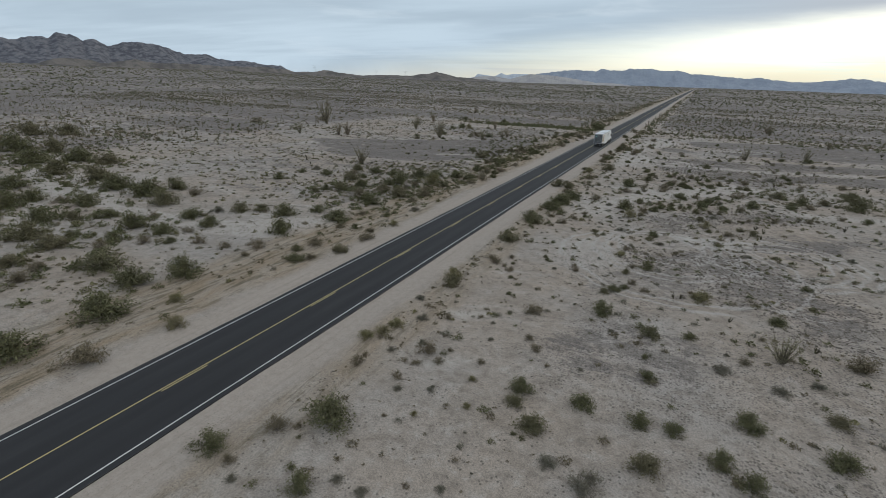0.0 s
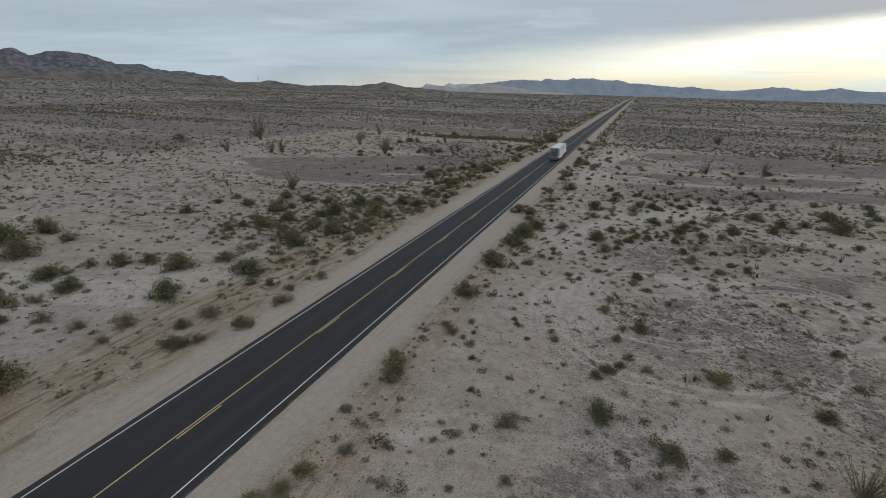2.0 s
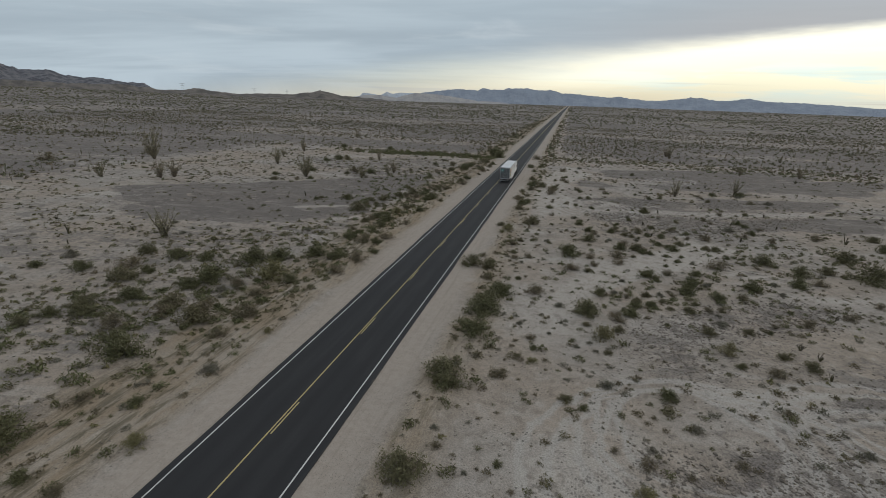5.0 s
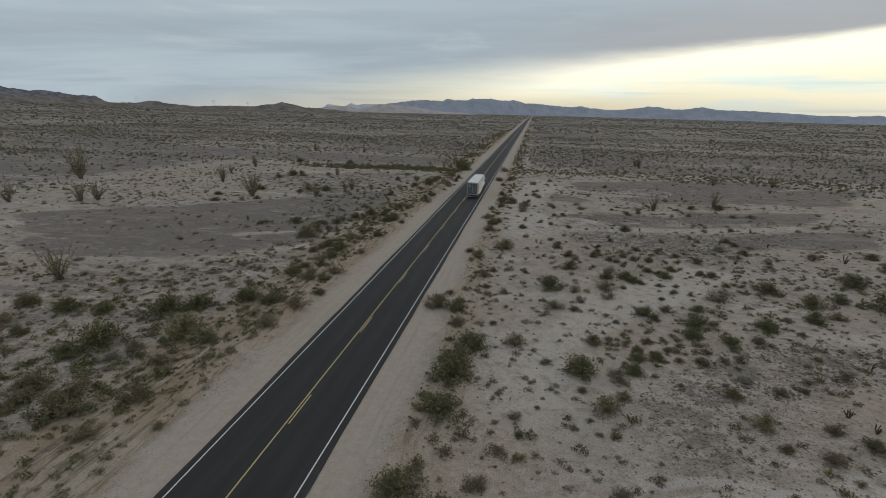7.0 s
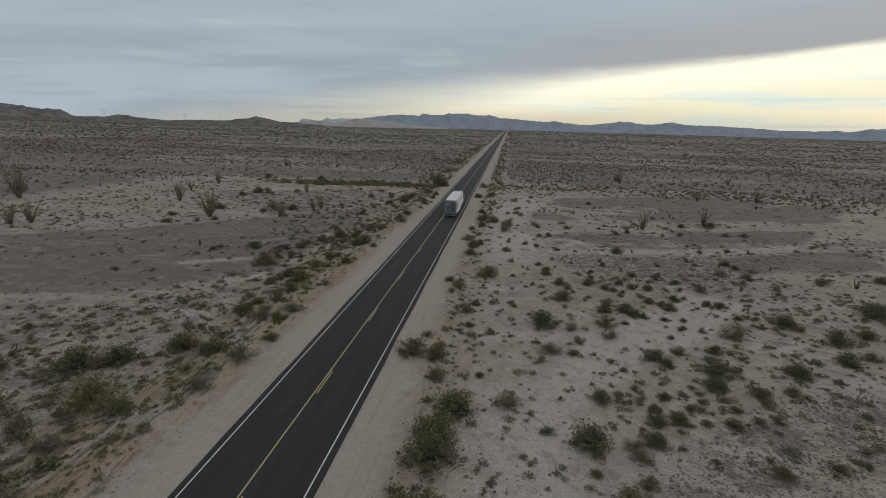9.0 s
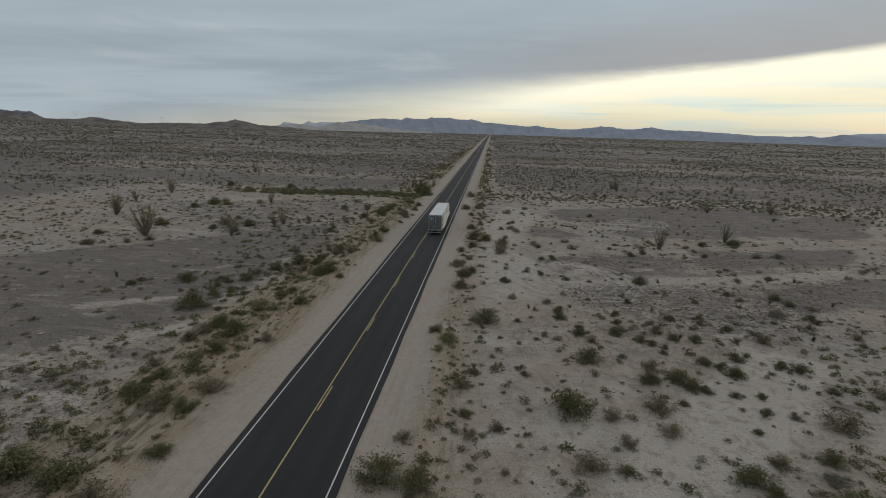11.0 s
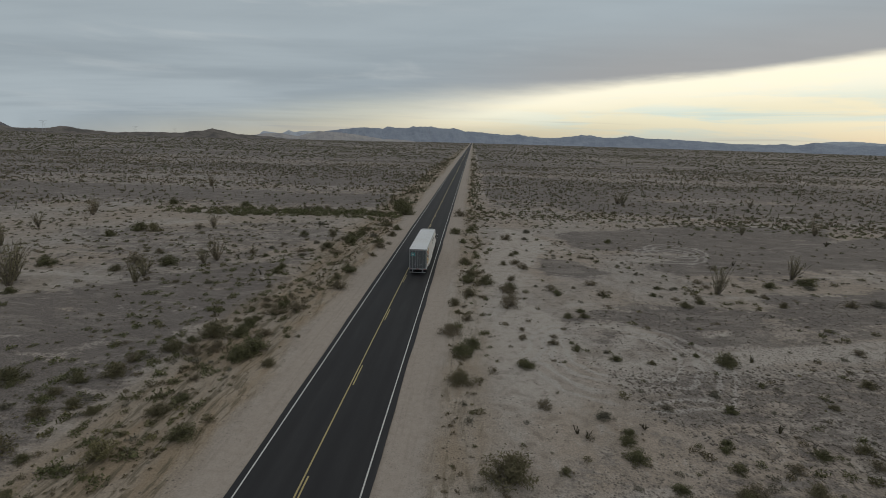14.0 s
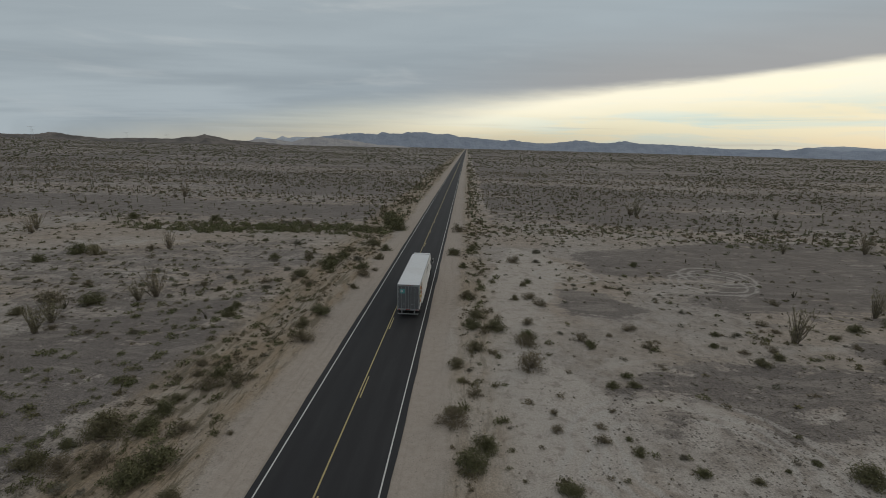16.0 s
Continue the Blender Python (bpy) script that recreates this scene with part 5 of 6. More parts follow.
def sown(rng, count, x0, x1, y0, y1, density, lo, hi, power=2.0, gap=8.5):
    """Random spots that follow a density from 0 to 1."""
    x, y = rng.uniform(x0, x1, count), rng.uniform(y0, y1, count)
    keep = (rng.uniform(0, 1, count) < density(x, y)) & (np.abs(x - XC) > gap)
    x, y = x[keep], y[keep]
    r = lo + (hi - lo) * rng.uniform(0, 1, len(x)) ** power
    return np.stack([x, y, r], -1)


# thickets: middle, half lengths
THICKETS = [(-66, 222, 30, 4.5), (-50, 228, 16, 6), (-44.2, 77.7, 8, 24), (-54.7, 73.5, 9, 12), (-50.2, 146.9, 12, 34), (-52.5, 87.4, 12, 20), (-73.2, 33.4, 17, 11), (-97.3, 47.4, 22, 10), (-129.5, 57.6, 26, 13), (-62.0, 19.2, 12, 10), (5.8, 96.8, 20, 9), (30.7, 114.4, 24, 9), (-64.3, 225.1, 34, 5), (5.6, 232.7, 42, 9), (56.8, 225.3, 45, 9), (-43.1, 117.6, 5, 60), (-44.2, 79.6, 6, 9), (-18.6, 107.4, 3, 80)]


def thick_at(x, y):
    v = np.zeros(len(x))
    y = y + 9.0 * (vnoise(x, y * 0, 16, 77, 3) - 0.5)
    for cx, cy, a, b in THICKETS:
        v = np.maximum(v, 1.2 - np.sqrt(((x - cx) / a) ** 2 + ((y - cy) / b) ** 2))
    return np.clip(v, 0, 1)


def near_density(x, y):
    bands = smooth(vnoise(x / 2.0, y, 14, 51, 3), 0.34, 0.66)
    open_sand = smooth(y, 112, 125) * (1 - smooth(y, 165, 180)) * smooth(x, -24, -20) * (1 - smooth(x, 5, 15))
    clumps = smooth(vnoise(x, y, 6, 57, 2), 0.36, 0.66)
    return np.clip(0.04 + (0.12 + 0.62 * bands) * (0.35 + 0.9 * clumps) + 0.7 * thick_at(x, y) + 0.2 * field_at(GREY_FIELDS, x, y), 0, 1) * (1 - 0.5 * open_sand) * (1 - 0.75 * patch_at(DARK_PATCHES, x, y, 2.0)) * (1 - 0.75 * patch_at(PALE_PATCHES, x, y, 2.0))


def far_density(x, y):
    bands = smooth(vnoise(x / 3.5, y, 24, 55, 3), 0.34, 0.64)
    return 0.25 + 0.75 * bands


rng = np.random.default_rng(11)
DOMES = [dome(k, 78, 0.15, 0.74) for k in range(8)]
TINY_DOMES = [dome(60 + k, 12, 0.42, 0.7) for k in range(6)]
SMALL_DOMES = [dome(20 + k, 22, 0.32, 0.75) for k in range(8)]
SMALL_DOMES += [dome(80 + k, 18, 0.26, 1.0) * np.array([0.42, 0.42, 2.6]) for k in range(2)]
FAR_DOMES = [dome(40 + k, 9, 0.6, 0.75) for k in range(6)]


def rubbly(x, y):
    return field_at(GRAVEL_FIELDS, x, y)


def strewn(x, y):
    return np.maximum(patch_at(STONY_PATCHES, x, y, 2.0), 0.35 * patch_at(DARK_PATCHES, x, y, 2.0))


def stony(x, y):
    return np.clip(0.15 + 0.9 * smooth(vnoise(x, y, 18, 61, 3), 0.45, 0.65), 0, 1)


def berm(x, y):
    """Along the heaps of sand that the grader left beside the road."""
    west = np.exp(-(((x - XC + 10.4 + 1.2 * (vnoise(x * 0, y, 17, 91, 2) - 0.5)) / 0.9) ** 2))
    west = np.maximum(west, 0.8 * np.exp(-(((x - XC + 13.0) / 1.6) ** 2)))
    east = 0.7 * np.exp(-(((x - XC - 8.6) / 0.7) ** 2))
    return np.clip(np.maximum(west, east) * smooth(vnoise(x * 0.4, y, 10, 93, 3), 0.34, 0.58), 0, 1)


def roadside(x, y):
    west = np.exp(-(((x - XC + 14.0) / 4.5) ** 2))
    east = np.exp(-(((x - XC - 10.5) / 2.4) ** 2))
    return np.clip(1.2 * np.maximum(west, east) * smooth(vnoise(x * 0.3, y, 12, 71, 3), 0.32, 0.6), 0, 1)


scatter("thicket_scrub", "dense olive-green scrub along the dry washes", "scrub", THICKET_LEAF, np.concatenate([sown(rng, 2600, -145, -40, 5, 80, thick_at, 0.45, 1.25, 1.4), sown(rng, 1200, -15, 55, 88, 132, thick_at, 0.3, 0.75, 1.4), sown(rng, 1300, -64, -37, 52, 185, thick_at, 0.3, 0.85, 1.5), sown(rng, 2600, -105, -34, 208, 250, thick_at, 0.6, 1.5, 1.3), sown(rng, 900, -20, 105, 215, 252, thick_at, 0.4, 1.0, 1.3)]), DOMES, 9)
scatter("yellow_tufts", "small yellow-olive tufts on the sandy west side", "scrub", YELLOW_LEAF, np.concatenate([sown(rng, 2600, -130, -38, 10, 130, near_density, 0.15, 0.55, 1.8), sown(rng, 500, -22, 40, 10, 200, near_density, 0.15, 0.5, 1.8)]), SMALL_DOMES[:8], 12)
scatter("verge_litter", "dry yellow-brown brush along the roadside sand heaps", "scrub", DRY_LEAF, sown(rng, 16000, -46, -17, 30, 240, berm, 0.08, 0.34, 1.8, 7.6), SMALL_DOMES[:8], 14)
scatter("small_scrub", "small dark desert scrub scattered over the sand", "scrub", CREOSOTE_LEAF, np.concatenate([sown(rng, 10500, -130, 75, -5, 245, near_density, 0.22, 0.8, 1.8), sown(rng, 1500, -50, -10, 60, 240, roadside, 0.3, 1.0, 1.4)]), DOMES, 1)
scatter("dry_tufts", "small dry brown tufts scattered over the sand", "scrub", DRY_LEAF, np.concatenate([sown(rng, 11000, -130, 75, -5, 245, near_density, 0.16, 0.6, 1.8, 8.3), sown(rng, 1500, -50, -10, 20, 240, roadside, 0.2, 0.8, 1.4)]), DOMES, 2)
scatter("grey_tufts", "small grey-green tufts scattered over the sand", "scrub", GREY_LEAF, sown(rng, 8500, -130, 75, -5, 245, near_density, 0.16, 0.6, 1.8, 8.0), DOMES, 3)
scatter("tiny_tufts", "tiny dry tufts and seedlings on the sand", "scrub", DRY_LEAF, sown(rng, 15000, -110, 60, 0, 200, stony, 0.04, 0.17, 1.8, 8.0), TINY_DOMES, 8)
ring = np.concatenate([sown(rng, 46000, -420, 330, 225, 520, far_density, 0.28, 1.0, 1.5), sown(rng, 14000, -400, -130, -10, 240, far_density, 0.3, 1.0, 1.5), sown(rng, 7000, 75, 260, 90, 240, far_density, 0.25, 0.9, 1.5), sown(rng, 3000, -56, -8, 240, 620, roadside, 0.5, 1.5, 1.3),
                       sown(rng, 1300, -220, -130, 40, 130, lambda x, y: np.exp(-(((x + 165) / 45) ** 2) - (((y - 88) / 22) ** 2)), 0.4, 1.1, 1.4)])
scatter("desert_scrub", "dark green desert scrub over the plain", "scrub", FAR_LEAF, ring[::2], SMALL_DOMES, 4)
scatter("dry_scrub", "dry brown desert scrub over the plain", "scrub", DRY_LEAF, ring[1::2], SMALL_DOMES, 5)
distant = np.concatenate([sown(rng, 26000, -900, 800, 520, 1100, far_density, 0.6, 1.7, 1.4), sown(rng, 15000, -2200, 1900, 1100, 2600, far_density, 1.3, 3.2, 1.3), sown(rng, 8500, -1500, -400, 0, 520, far_density, 0.6, 1.8, 1.4), sown(rng, 7000, -3300, -900, 200, 1500, far_density, 1.4, 3.2, 1.3), sown(rng, 5000, 330, 800, 150, 520, far_density, 0.6, 1.6, 1.4), sown(rng, 8000, -3000, 3600, 2600, 4300, far_density, 2.0, 4.0, 1.2)])
scatter("far_scrub", "scrub over the far plain", "scrub", FAR_LEAF, distant, FAR_DOMES, 6)


def stone_model(seed):
    """A rounded, uneven stone of unit size."""
    r = np.random.default_rng(seed)
    corner = np.array([(x, y, z) for z in (-0.4, 0.75) for y in (-1, 1) for x in (-1, 1)], dtype=float) * 0.8
    corner += r.normal(0, 0.2, corner.shape)
    corner[4:, :2] *= 0.7
    quads = [(0, 1, 3, 2), (4, 6, 7, 5), (0, 4, 5, 1), (1, 5, 7, 3), (3, 7, 6, 2), (2, 6, 4, 0)]
    return np.concatenate([corner[list(q)] for q in quads])


STONES = [stone_model(k) for k in range(6)]
scatter("gravel", "dark loose stones strewn over the sand", "stones", STONE, np.concatenate([sown(rng, 9000, -22, 34, 10, 150, stony, 0.025, 0.09, 2.4, 7.5), sown(rng, 5000, -70, -34, 15, 165, stony, 0.03, 0.10, 2.5, 7.5), sown(rng, 22000, -20, 42, 12, 165, rubbly, 0.025, 0.085, 1.8, 7.5), sown(rng, 60000, -20, 40, 45, 165, strewn, 0.05, 0.17, 2.2, 9.0)]), STONES, 7, 4)


# ---- the truck ----
WHITE_PAINT = plain_material("white_vehicle_paint", rgb(0.74, 0.75, 0.76), 0.35, 0.04, 0.8, 0.0, 0.0, rgb(0.55, 0.53, 0.50))
ROOF_SKIN = plain_material("pale_roof_sheet", rgb(0.66, 0.68, 0.70), 0.45, 0.06, 0.6, 0.0, 0.0, rgb(0.5, 0.49, 0.47))
DOOR_GREY = plain_material("dark_grey_door_skin", rgb(0.11, 0.115, 0.12), 0.5, 0.15, 1.5, 0.0, 0.0, rgb(0.2, 0.19, 0.175))
STEEL = plain_material("galvanised_steel", rgb(0.42, 0.43, 0.44), 0.4, 0.1, 6.0, 0.8)
CHROME = plain_material("chrome", rgb(0.75, 0.76, 0.78), 0.15, 0.03, 3.0, 1.0)
BLACK_STEEL = plain_material("black_frame_steel", rgb(0.025, 0.025, 0.027), 0.6, 0.2, 4.0)
RUBBER = plain_material("tyre_rubber", rgb(0.022, 0.021, 0.021), 0.85, 0.25, 8.0, 0.0, 0.3)
RED_LAMP = plain_material("red_lamp_glass", rgb(0.35, 0.02, 0.015), 0.25, 0.05, 3.0)
AMBER_LAMP = plain_material("amber_lamp_glass", rgb(0.6, 0.22, 0.02), 0.25, 0.05, 3.0)
TEAL = plain_material("teal_sticker", rgb(0.09, 0.33, 0.33), 0.5, 0.05, 3.0)
PALE_MARK = plain_material("pale_sticker", rgb(0.6, 0.62, 0.60), 0.5, 0.05, 3.0)
GREY_MARK = plain_material("grey_lettering", rgb(0.20, 0.215, 0.225), 0.5, 0.05, 3.0)
LEAF_BLACK = plain_material("black_print", rgb(0.03, 0.032, 0.03), 0.45, 0.1, 3.0)
LEAF_ORANGE = plain_material("orange_print", rgb(0.50, 0.15, 0.03), 0.45, 0.1, 3.0)
LEAF_YELLOW = plain_material("ochre_print", rgb(0.46, 0.33, 0.05), 0.45, 0.1, 3.0)
LEAF_GREEN = plain_material("green_print", rgb(0.06, 0.16, 0.05), 0.45, 0.1, 3.0)


def glass_material():
    m, n = material("dark_cab_glass")
    return finish(m, n, rgb(0.012, 0.014, 0.016), 0.06, specular=0.7)


GLASS = glass_material()


def panel(points, x, thick=0.006):
    """A thin flat piece on the trailer's side, outlined in (y, z)."""
    return prism(points, x, x + thick)


def tyre_mesh(radius, width):
    bm = bmesh.new()
    profile = [(0.62, -0.42), (0.80, -0.5), (0.94, -0.48), (1.0, -0.38), (1.0, 0.38), (0.94, 0.48), (0.80, 0.5), (0.62, 0.42)]
    turns, rings = 28, []
    for k in range(turns):
        a = 2 * math.pi * k / turns
        rings.append([bm.verts.new((w * width, r * radius * math.cos(a), r * radius * math.sin(a))) for r, w in profile])
    for k in range(turns):
        a, b = rings[k], rings[(k + 1) % turns]
        for i in range(len(profile)):
            j = (i + 1) % len(profile)
            bm.faces.new((a[i], b[i], b[j], a[j]))
    return bm


def wheel(parent, x, y, radius=0.51, width=0.28, outward=1):
    """An axle end: tyre, dished rim and hub."""
    hub = new("wheel")
    hub.parent = parent
    hub.location = (x, y, radius)
    part("tyre", tyre_mesh(radius, width), RUBBER, hub, smooth=True)
    bm = tube((outward * -0.10, 0, 0), (outward * 0.08, 0, 0), radius * 0.63, 24, radius * 0.60)
    part("rim", bm, STEEL, hub, "bare metal rim")
    part("hub_cap", tube((outward * 0.06, 0, 0), (outward * 0.14, 0, 0), radius * 0.26, 12, radius * 0.18), CHROME, hub)


def build_truck(y_rear):
    lorry = thing("semi_truck", "white articulated truck with a long box trailer on the road", "truck", m=pose(XC + 1.78, y_rear, float(ground_z(XC, y_rear)) + 0.03 + 0.085))
    L, HW, FLOOR, TOP = 16.15, 1.30, 1.12, 4.08
    part("trailer_body", box(-HW, HW, 0.06, L, FLOOR, TOP - 0.03, 0.02), WHITE_PAINT, lorry, "smooth white box body")
    roof = part("trailer_roof", box(-HW + 0.03, HW - 0.03, 0.03, L - 0.03, TOP - 0.05, TOP, 0.01), ROOF_SKIN, lorry, "pale sheet metal roof")
    for k in range(26):
        part("roof_bow", box(-HW + 0.06, HW - 0.06, 0.5 + k * 0.61, 0.54 + k * 0.61, TOP - 0.004, TOP + 0.006), ROOF_SKIN, roof)
    for x in (-HW, HW):
        part("top_rail", box(x - 0.03, x + 0.03, 0.0, L, TOP - 0.14, TOP + 0.015, 0.008), STEEL, lorry)
        part("bottom_rail", box(x - 0.025, x + 0.025, 0.0, L, FLOOR - 0.05, FLOOR + 0.20, 0.008), WHITE_PAINT, lorry)
    # rear end
    frame_ = part("rear_frame", box(-HW - 0.01, HW + 0.01, -0.02, 0.10, TOP - 0.22, TOP + 0.01, 0.01), STEEL, lorry)
    for x in (-HW + 0.05, HW - 0.05):
        part("rear_post", box(x - 0.06, x + 0.06, -0.02, 0.10, FLOOR - 0.1, TOP - 0.22, 0.01), STEEL, lorry)
    for side in (-1, 1):
        door = part("rear_door", box(min(0.02 * side, 1.17 * side), max(0.02 * side, 1.17 * side), -0.05, 0.055, FLOOR + 0.06, TOP - 0.24, 0.012), DOOR_GREY, lorry, "dark grey rear door")
        for x in (0.32 * side, 0.78 * side):
            part("lock_rod", tube((x, -0.075, FLOOR + 0.08), (x, -0.075, TOP - 0.27), 0.018, 8), STEEL, door)
        part("door_handle", box(min(0.34 * side, 0.62 * side), max(0.34 * side, 0.62 * side), -0.10, -0.075, 1.72, 1.77), STEEL, door)
        for z in (1.35, 1.95, 2.55, 3.15, 3.7):
            part("hinge", box(min(1.12 * side, 1.26 * side), max(1.12 * side, 1.26 * side), -0.075, -0.045, z, z + 0.10), STEEL, door)
    sticker = part("sticker", box(-1.0, -0.42, -0.057, -0.0505, 3.02, 3.55), TEAL, lorry, "teal square sticker with a pale mark")
    part("mark", box(-0.90, -0.62, -0.062, -0.0575, 3.18, 3.40), PALE_MARK, sticker)
    part("rear_sill", box(-HW, HW, -0.06, 0.14, FLOOR - 0.16, FLOOR + 0.06, 0.015), STEEL, lorry)
    for k, x in enumerate((-1.18, -1.0, -0.16, 0.0, 0.16, 1.0, 1.18)):
        part("tail_light", box(x - 0.06, x + 0.06, -0.075, -0.055, FLOOR - 0.10, FLOOR - 0.01, 0.006), RED_LAMP, lorry, "small red lamp")
    for k in range(5):
        part("marker_light", box(-0.5 + 0.25 * k - 0.04, -0.5 + 0.25 * k + 0.04, -0.035, -0.02, TOP - 0.12, TOP - 0.07), RED_LAMP, lorry)
    guard = part("rear_guard", box(-1.2, 1.2, -0.05, 0.06, 0.46, 0.58, 0.02), STEEL, lorry, "steel underride guard")
    for x in (-0.75, 0.75):
        part("guard_post", box(x - 0.06, x + 0.06, -0.02, 0.06, 0.58, FLOOR - 0.1), STEEL, guard)
    for x in (-0.88, 0.88):
        part("mud_flap", box(x - 0.32, x + 0.32, 0.48, 0.50, 0.22, FLOOR - 0.12), RUBBER, lorry)
    # printed leaves near the rear, lettering and skirt on both sides
    prints = (LEAF_BLACK, LEAF_YELLOW, LEAF_ORANGE, LEAF_BLACK, LEAF_GREEN)
    for side in (-1, 1):
        x = side * (HW + 0.004) - (0.006 if side < 0 else 0.0)
        for col in range(4):
            for row in range(5):
                y0, z0 = 0.22 + col * 0.86, 1.36 + row * 0.53
                lean = 0.42 if col % 2 == 0 else -0.42
                shape = [(y0, z0 + max(0, -lean)), (y0 + 0.70, z0 + max(0, lean)), (y0 + 0.70, z0 + max(0, lean) + 0.36), (y0 + 0.35, z0 + abs(lean) / 2 + 0.40), (y0, z0 + max(0, -lean) + 0.36)]
                shape = [(y, min(z, TOP - 0.18)) for y, z in shape]
                if shape[2][1] - shape[1][1] > 0.1 and shape[4][1] - shape[0][1] > 0.1:
                    part("printed_leaf", panel(shape, x), prints[(col * 2 + row * 3 + (col * row) % 2) % 5], lorry)
        logo = part("emblem", panel([(10.3, 2.75), (10.95, 2.75), (10.95, 3.45), (10.3, 3.45)], x), GREY_MARK, lorry, "square grey emblem")
        part("emblem_gap", panel([(10.42, 2.98), (10.83, 2.98), (10.83, 3.10), (10.42, 3.10)], x + side * 0.005), WHITE_PAINT, logo)
        part("emblem_gap", panel([(10.58, 3.16), (10.70, 3.16), (10.70, 3.40), (10.58, 3.40)], x + side * 0.005), WHITE_PAINT, logo)
        for y0, y1 in ((11.25, 11.95), (12.10, 13.2)):
            part("lettering_bar", panel([(y0, 3.08), (y1, 3.08), (y1, 3.38), (y0, 3.38)], x), GREY_MARK, lorry, "grey lettering")
        for y0, y1 in ((11.25, 12.3), (12.4, 13.0)):
            part("small_lettering_bar", panel([(y0, 2.84), (y1, 2.84), (y1, 2.92), (y0, 2.92)], x), GREY_MARK, lorry)
        xs = side * (HW - 0.06)
        part("side_skirt", prism([(4.0, FLOOR), (4.35, 0.42), (11.2, 0.42), (12.1, 0.80), (12.5, FLOOR)], min(xs, xs + side * 0.04), max(xs, xs + side * 0.04), 0.008), WHITE_PAINT, lorry, "smooth white side skirt")
        for k in range(7):
            y = 0.35 + k * 2.55
            part("side_marker", box(min(side * HW, side * (HW + 0.035)), max(side * HW, side * (HW + 0.035)), y, y + 0.1, FLOOR + 0.04, FLOOR + 0.10), AMBER_LAMP if k else RED_LAMP, lorry)
        part("landing_leg", box(side * 0.95 - 0.07, side * 0.95 + 0.07, 12.55, 12.70, 0.40, FLOOR, 0.01), STEEL, lorry)
        for x_w in (1.12, 0.80):
            for y in (1.75, 3.05, 13.45, 14.78):
                wheel(lorry, side * x_w, y, 0.51, 0.27, side)
        wheel(lorry, side * 1.08, 20.15, 0.52, 0.30, side)
    part("trailer_bogie", box(-0.55, 0.55, 0.7, 4.3, 0.72, FLOOR, 0.03), BLACK_STEEL, lorry)
    for y in (1.75, 3.05, 13.45, 14.78, 20.15):
        part("axle", tube((-1.1, y, 0.51), (1.1, y, 0.51), 0.07, 10), BLACK_STEEL, lorry)
    part("nose_panel", box(-HW + 0.04, HW - 0.04, L - 0.02, L + 0.05, FLOOR, TOP - 0.06, 0.03), WHITE_PAINT, lorry)
    part("cooling_unit", box(-0.95, 0.95, L + 0.05, L + 0.48, 2.35, 3.85, 0.08), BLACK_STEEL, lorry, "dark cooling unit on the trailer nose")
    # tractor
    part("chassis_frame", box(-0.46, 0.46, 12.9, 20.9, 0.62, 0.98, 0.02), BLACK_STEEL, lorry)
    part("fifth_wheel", box(-0.5, 0.5, 13.6, 14.7, 0.98, 1.12, 0.03), BLACK_STEEL, lorry)
    sleeper = part("cab", prism([(17.15, 0.95), (19.75, 0.95), (19.75, 1.95), (19.30, 2.85), (18.75, 3.15), (18.2, 3.75), (17.6, 3.98), (17.15, 4.0)], -1.22, 1.22, 0.09), WHITE_PAINT, lorry, "white sleeper cab with a raised roof")
    part("windscreen", prism([(19.60, 1.98), (19.80, 1.98), (19.36, 2.86), (19.18, 2.86)], -1.02, 1.02, 0.01), GLASS, sleeper)
    for side in (-1, 1):
        xo, xi = side * 1.232, side * 1.20
        a, b = min(xo, xi), max(xo, xi)
        part("side_window", prism([(18.45, 1.95), (19.45, 1.95), (19.20, 2.62), (18.45, 2.70)], a, b), GLASS, sleeper)
        part("sleeper_window", prism([(17.55, 2.15), (18.0, 2.15), (18.0, 2.6), (17.55, 2.6)], a, b), GLASS, sleeper)
        part("cab_fairing", prism([(16.45, 1.0), (17.2, 1.0), (17.2, 3.95), (16.75, 3.9)], side * 1.20 - 0.02, side * 1.20 + 0.02, 0.008), WHITE_PAINT, lorry)
        part("fuel_tank", tube((side * 0.92, 16.1, 0.68), (side * 0.92, 18.3, 0.68), 0.32, 20), CHROME, lorry, "polished metal fuel tank")
        part("step", box(side * 0.98 - 0.18, side * 0.98 + 0.18, 18.5, 19.2, 0.42, 0.50, 0.01), STEEL, lorry)
        mirror = part("mirror", box(side * 1.52 - 0.10, side * 1.52 + 0.10, 19.45, 19.58, 2.0, 2.65, 0.03), WHITE_PAINT, lorry, "white door mirror")
        part("mirror_arm", tube((side * 1.2, 19.45, 2.5), (side * 1.5, 19.52, 2.5), 0.02, 8), BLACK_STEEL, mirror)
        part("mirror_glass", box(side * 1.52 - 0.085, side * 1.52 + 0.085, 19.44, 19.452, 2.04, 2.61), GLASS, mirror)
        part("fender", prism([(19.45, 0.85), (19.58, 1.12), (19.85, 1.24), (20.45, 1.24), (20.75, 1.08), (20.9, 0.75), (20.9, 1.35), (19.45, 1.35)], side * 1.02 - 0.20, side * 1.02 + 0.20, 0.03), WHITE_PAINT, lorry)
        part("headlight", box(side * 0.95 - 0.16, side * 0.95 + 0.16, 20.98, 21.10, 0.95, 1.18, 0.03), PALE_MARK, lorry, "clear headlight")
        part("drive_fender", prism([(12.85, 1.02), (13.1, 1.12), (15.1, 1.12), (15.35, 1.02), (15.35, 1.05), (15.1, 1.15), (13.1, 1.15), (12.85, 1.05)], side * 0.96 - 0.3, side * 0.96 + 0.3), BLACK_STEEL, lorry)
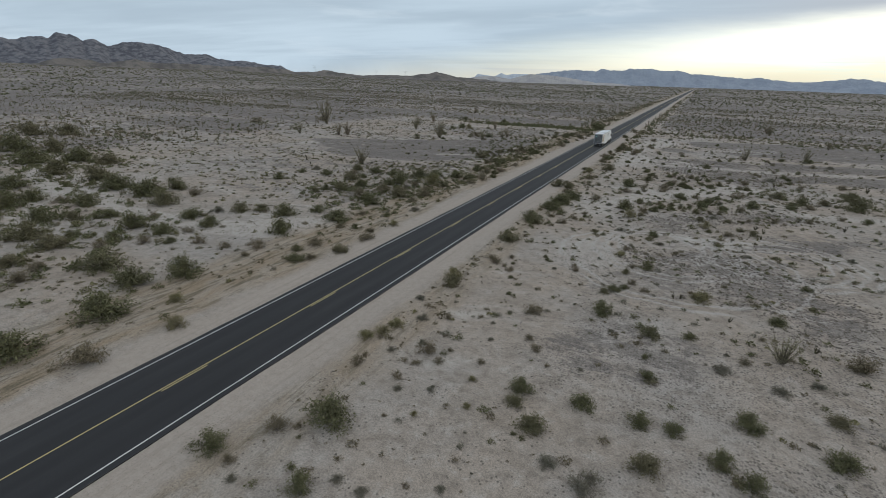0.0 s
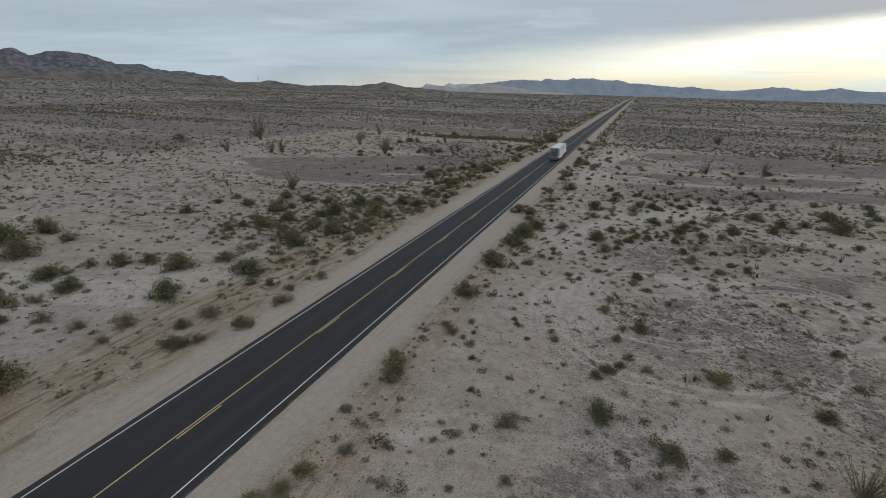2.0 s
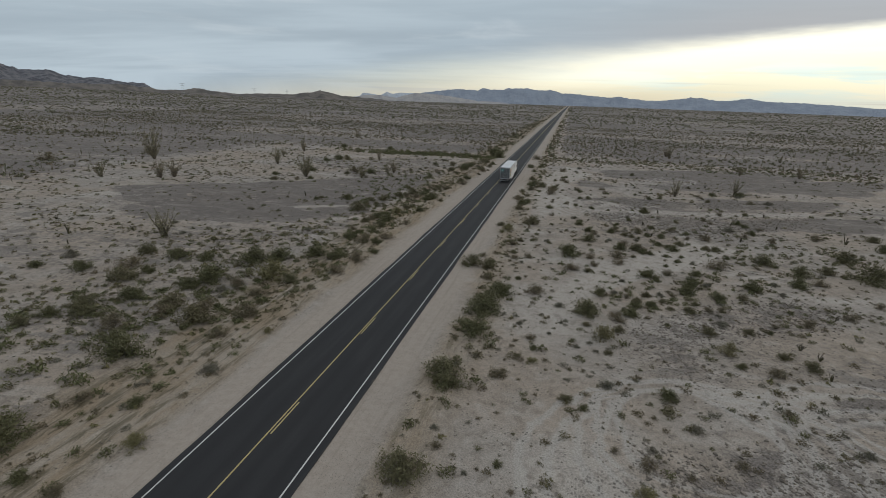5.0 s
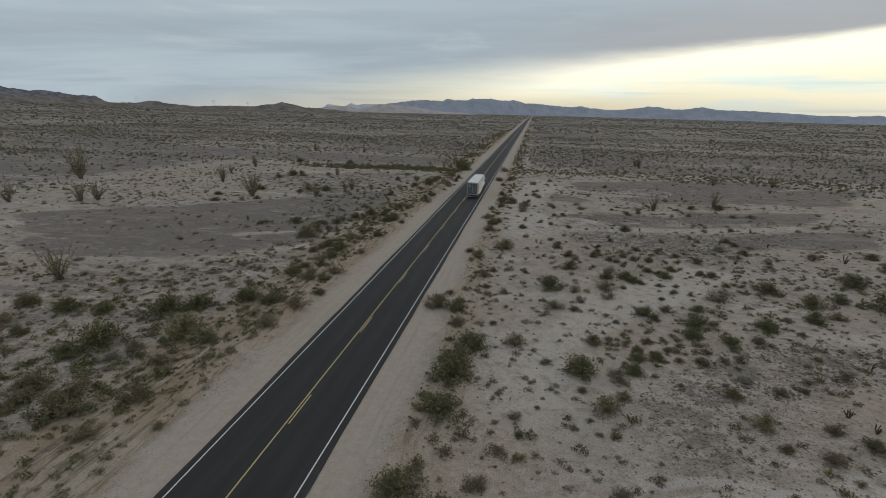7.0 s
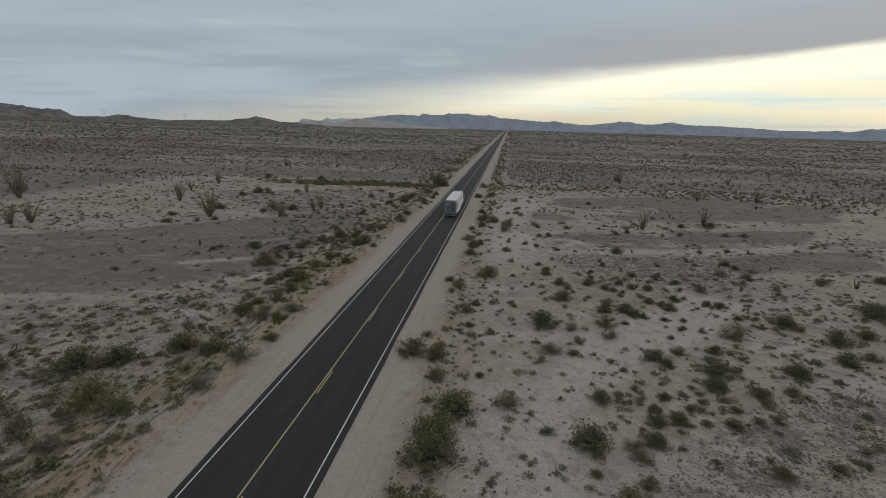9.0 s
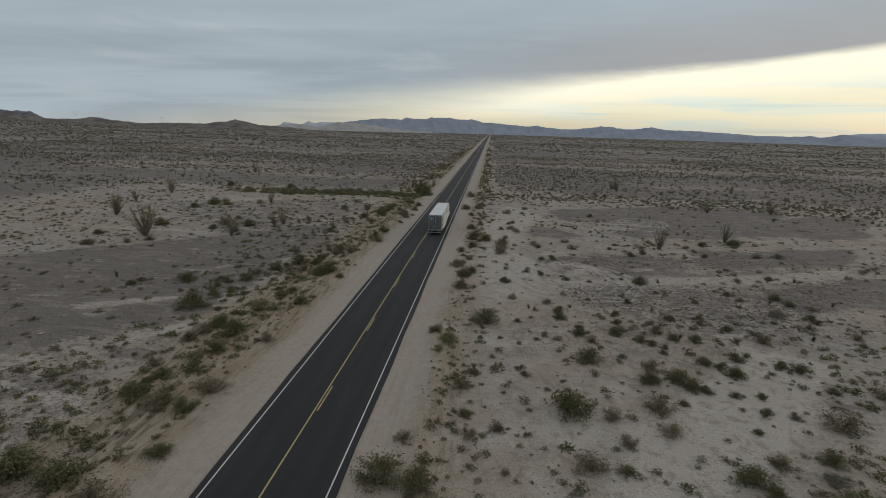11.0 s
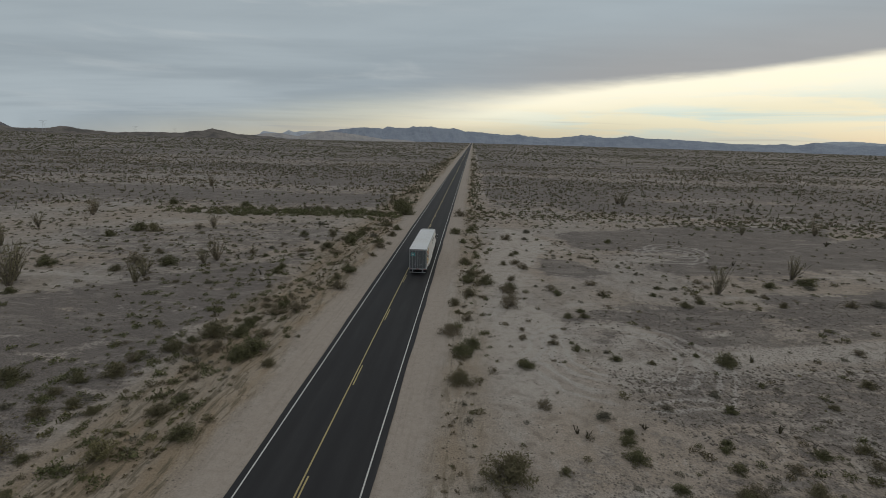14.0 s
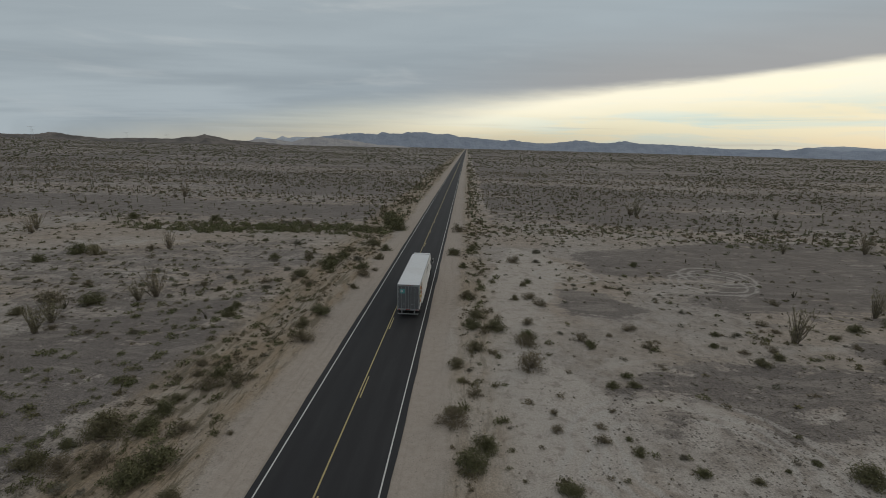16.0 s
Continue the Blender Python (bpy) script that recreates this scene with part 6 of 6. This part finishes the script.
        part("exhaust_stack", tube((side * 1.06, 16.95, 1.1), (side * 1.06, 16.95, 3.9), 0.065, 12), CHROME, lorry, "chrome exhaust stack")
    hood = part("hood", prism([(19.70, 0.80), (21.0, 0.80), (21.15, 1.10), (21.05, 1.50), (20.6, 1.74), (19.70, 1.98)], -0.98, 0.98, 0.12), WHITE_PAINT, lorry, "white sloping engine hood")
    grille = part("grille", box(-0.5, 0.5, 21.10, 21.17, 0.85, 1.45, 0.02), CHROME, hood)
    for k in range(6):
        part("grille_bar", box(-0.46, 0.46, 21.165, 21.185, 0.90 + 0.09 * k, 0.93 + 0.09 * k), BLACK_STEEL, grille)
    part("front_bumper", box(-1.2, 1.2, 20.9, 21.25, 0.35, 0.72, 0.07), CHROME, lorry, "chrome front bumper")
    part("sun_visor", prism([(19.24, 2.92), (19.62, 2.80), (19.63, 2.83), (19.24, 2.96)], -1.05, 1.05), BLACK_STEEL, lorry)
    for k in range(5):
        part("roof_light", box(-0.8 + 0.4 * k - 0.05, -0.8 + 0.4 * k + 0.05, 18.72, 18.84, 3.2, 3.27, 0.01), AMBER_LAMP, lorry)
    return lorry


build_truck(168.0)


# ---- far power line ----
def pylon(m):
    tower = thing("power_pylon", "far grey steel lattice pylon", "pylon", "power pylons", m=m)
    legs = [(-5, -5), (5, -5), (5, 5), (-5, 5)]
    for x, y in legs:
        part("leg", tube((x, y, 0), (x * 0.25, y * 0.25, 42), 0.35, 4, 0.28), STEEL, tower)
    for z in (8, 18, 28, 38):
        w = 5 - 3.75 * z / 42
        for a, b in (((-w, -w), (w, -w)), ((w, -w), (w, w)), ((w, w), (-w, w)), ((-w, w), (-w, -w))):
            part("brace", tube((a[0], a[1], z), (b[0], b[1], z), 0.22, 4), STEEL, tower)
    for z, w in ((34, 8), (42, 11)):
        part("cross_arm", tube((-w, 0, z), (w, 0, z), 0.35, 4), STEEL, tower)
    return tower


pylon_spots = [(-41.4, 2300), (-34.6, 2750), (-31.3, 2900)]
first = None
for az, dist in pylon_spots:
    x, y = -15 + dist * math.sin(radians(az)), 60 + dist * math.cos(radians(az))
    m = pose(x, y, float(ground_z(x, y)) - 0.5, 0, 0, -az)
    first = pylon(m) if first is None else (copy_thing(first, m) and first)
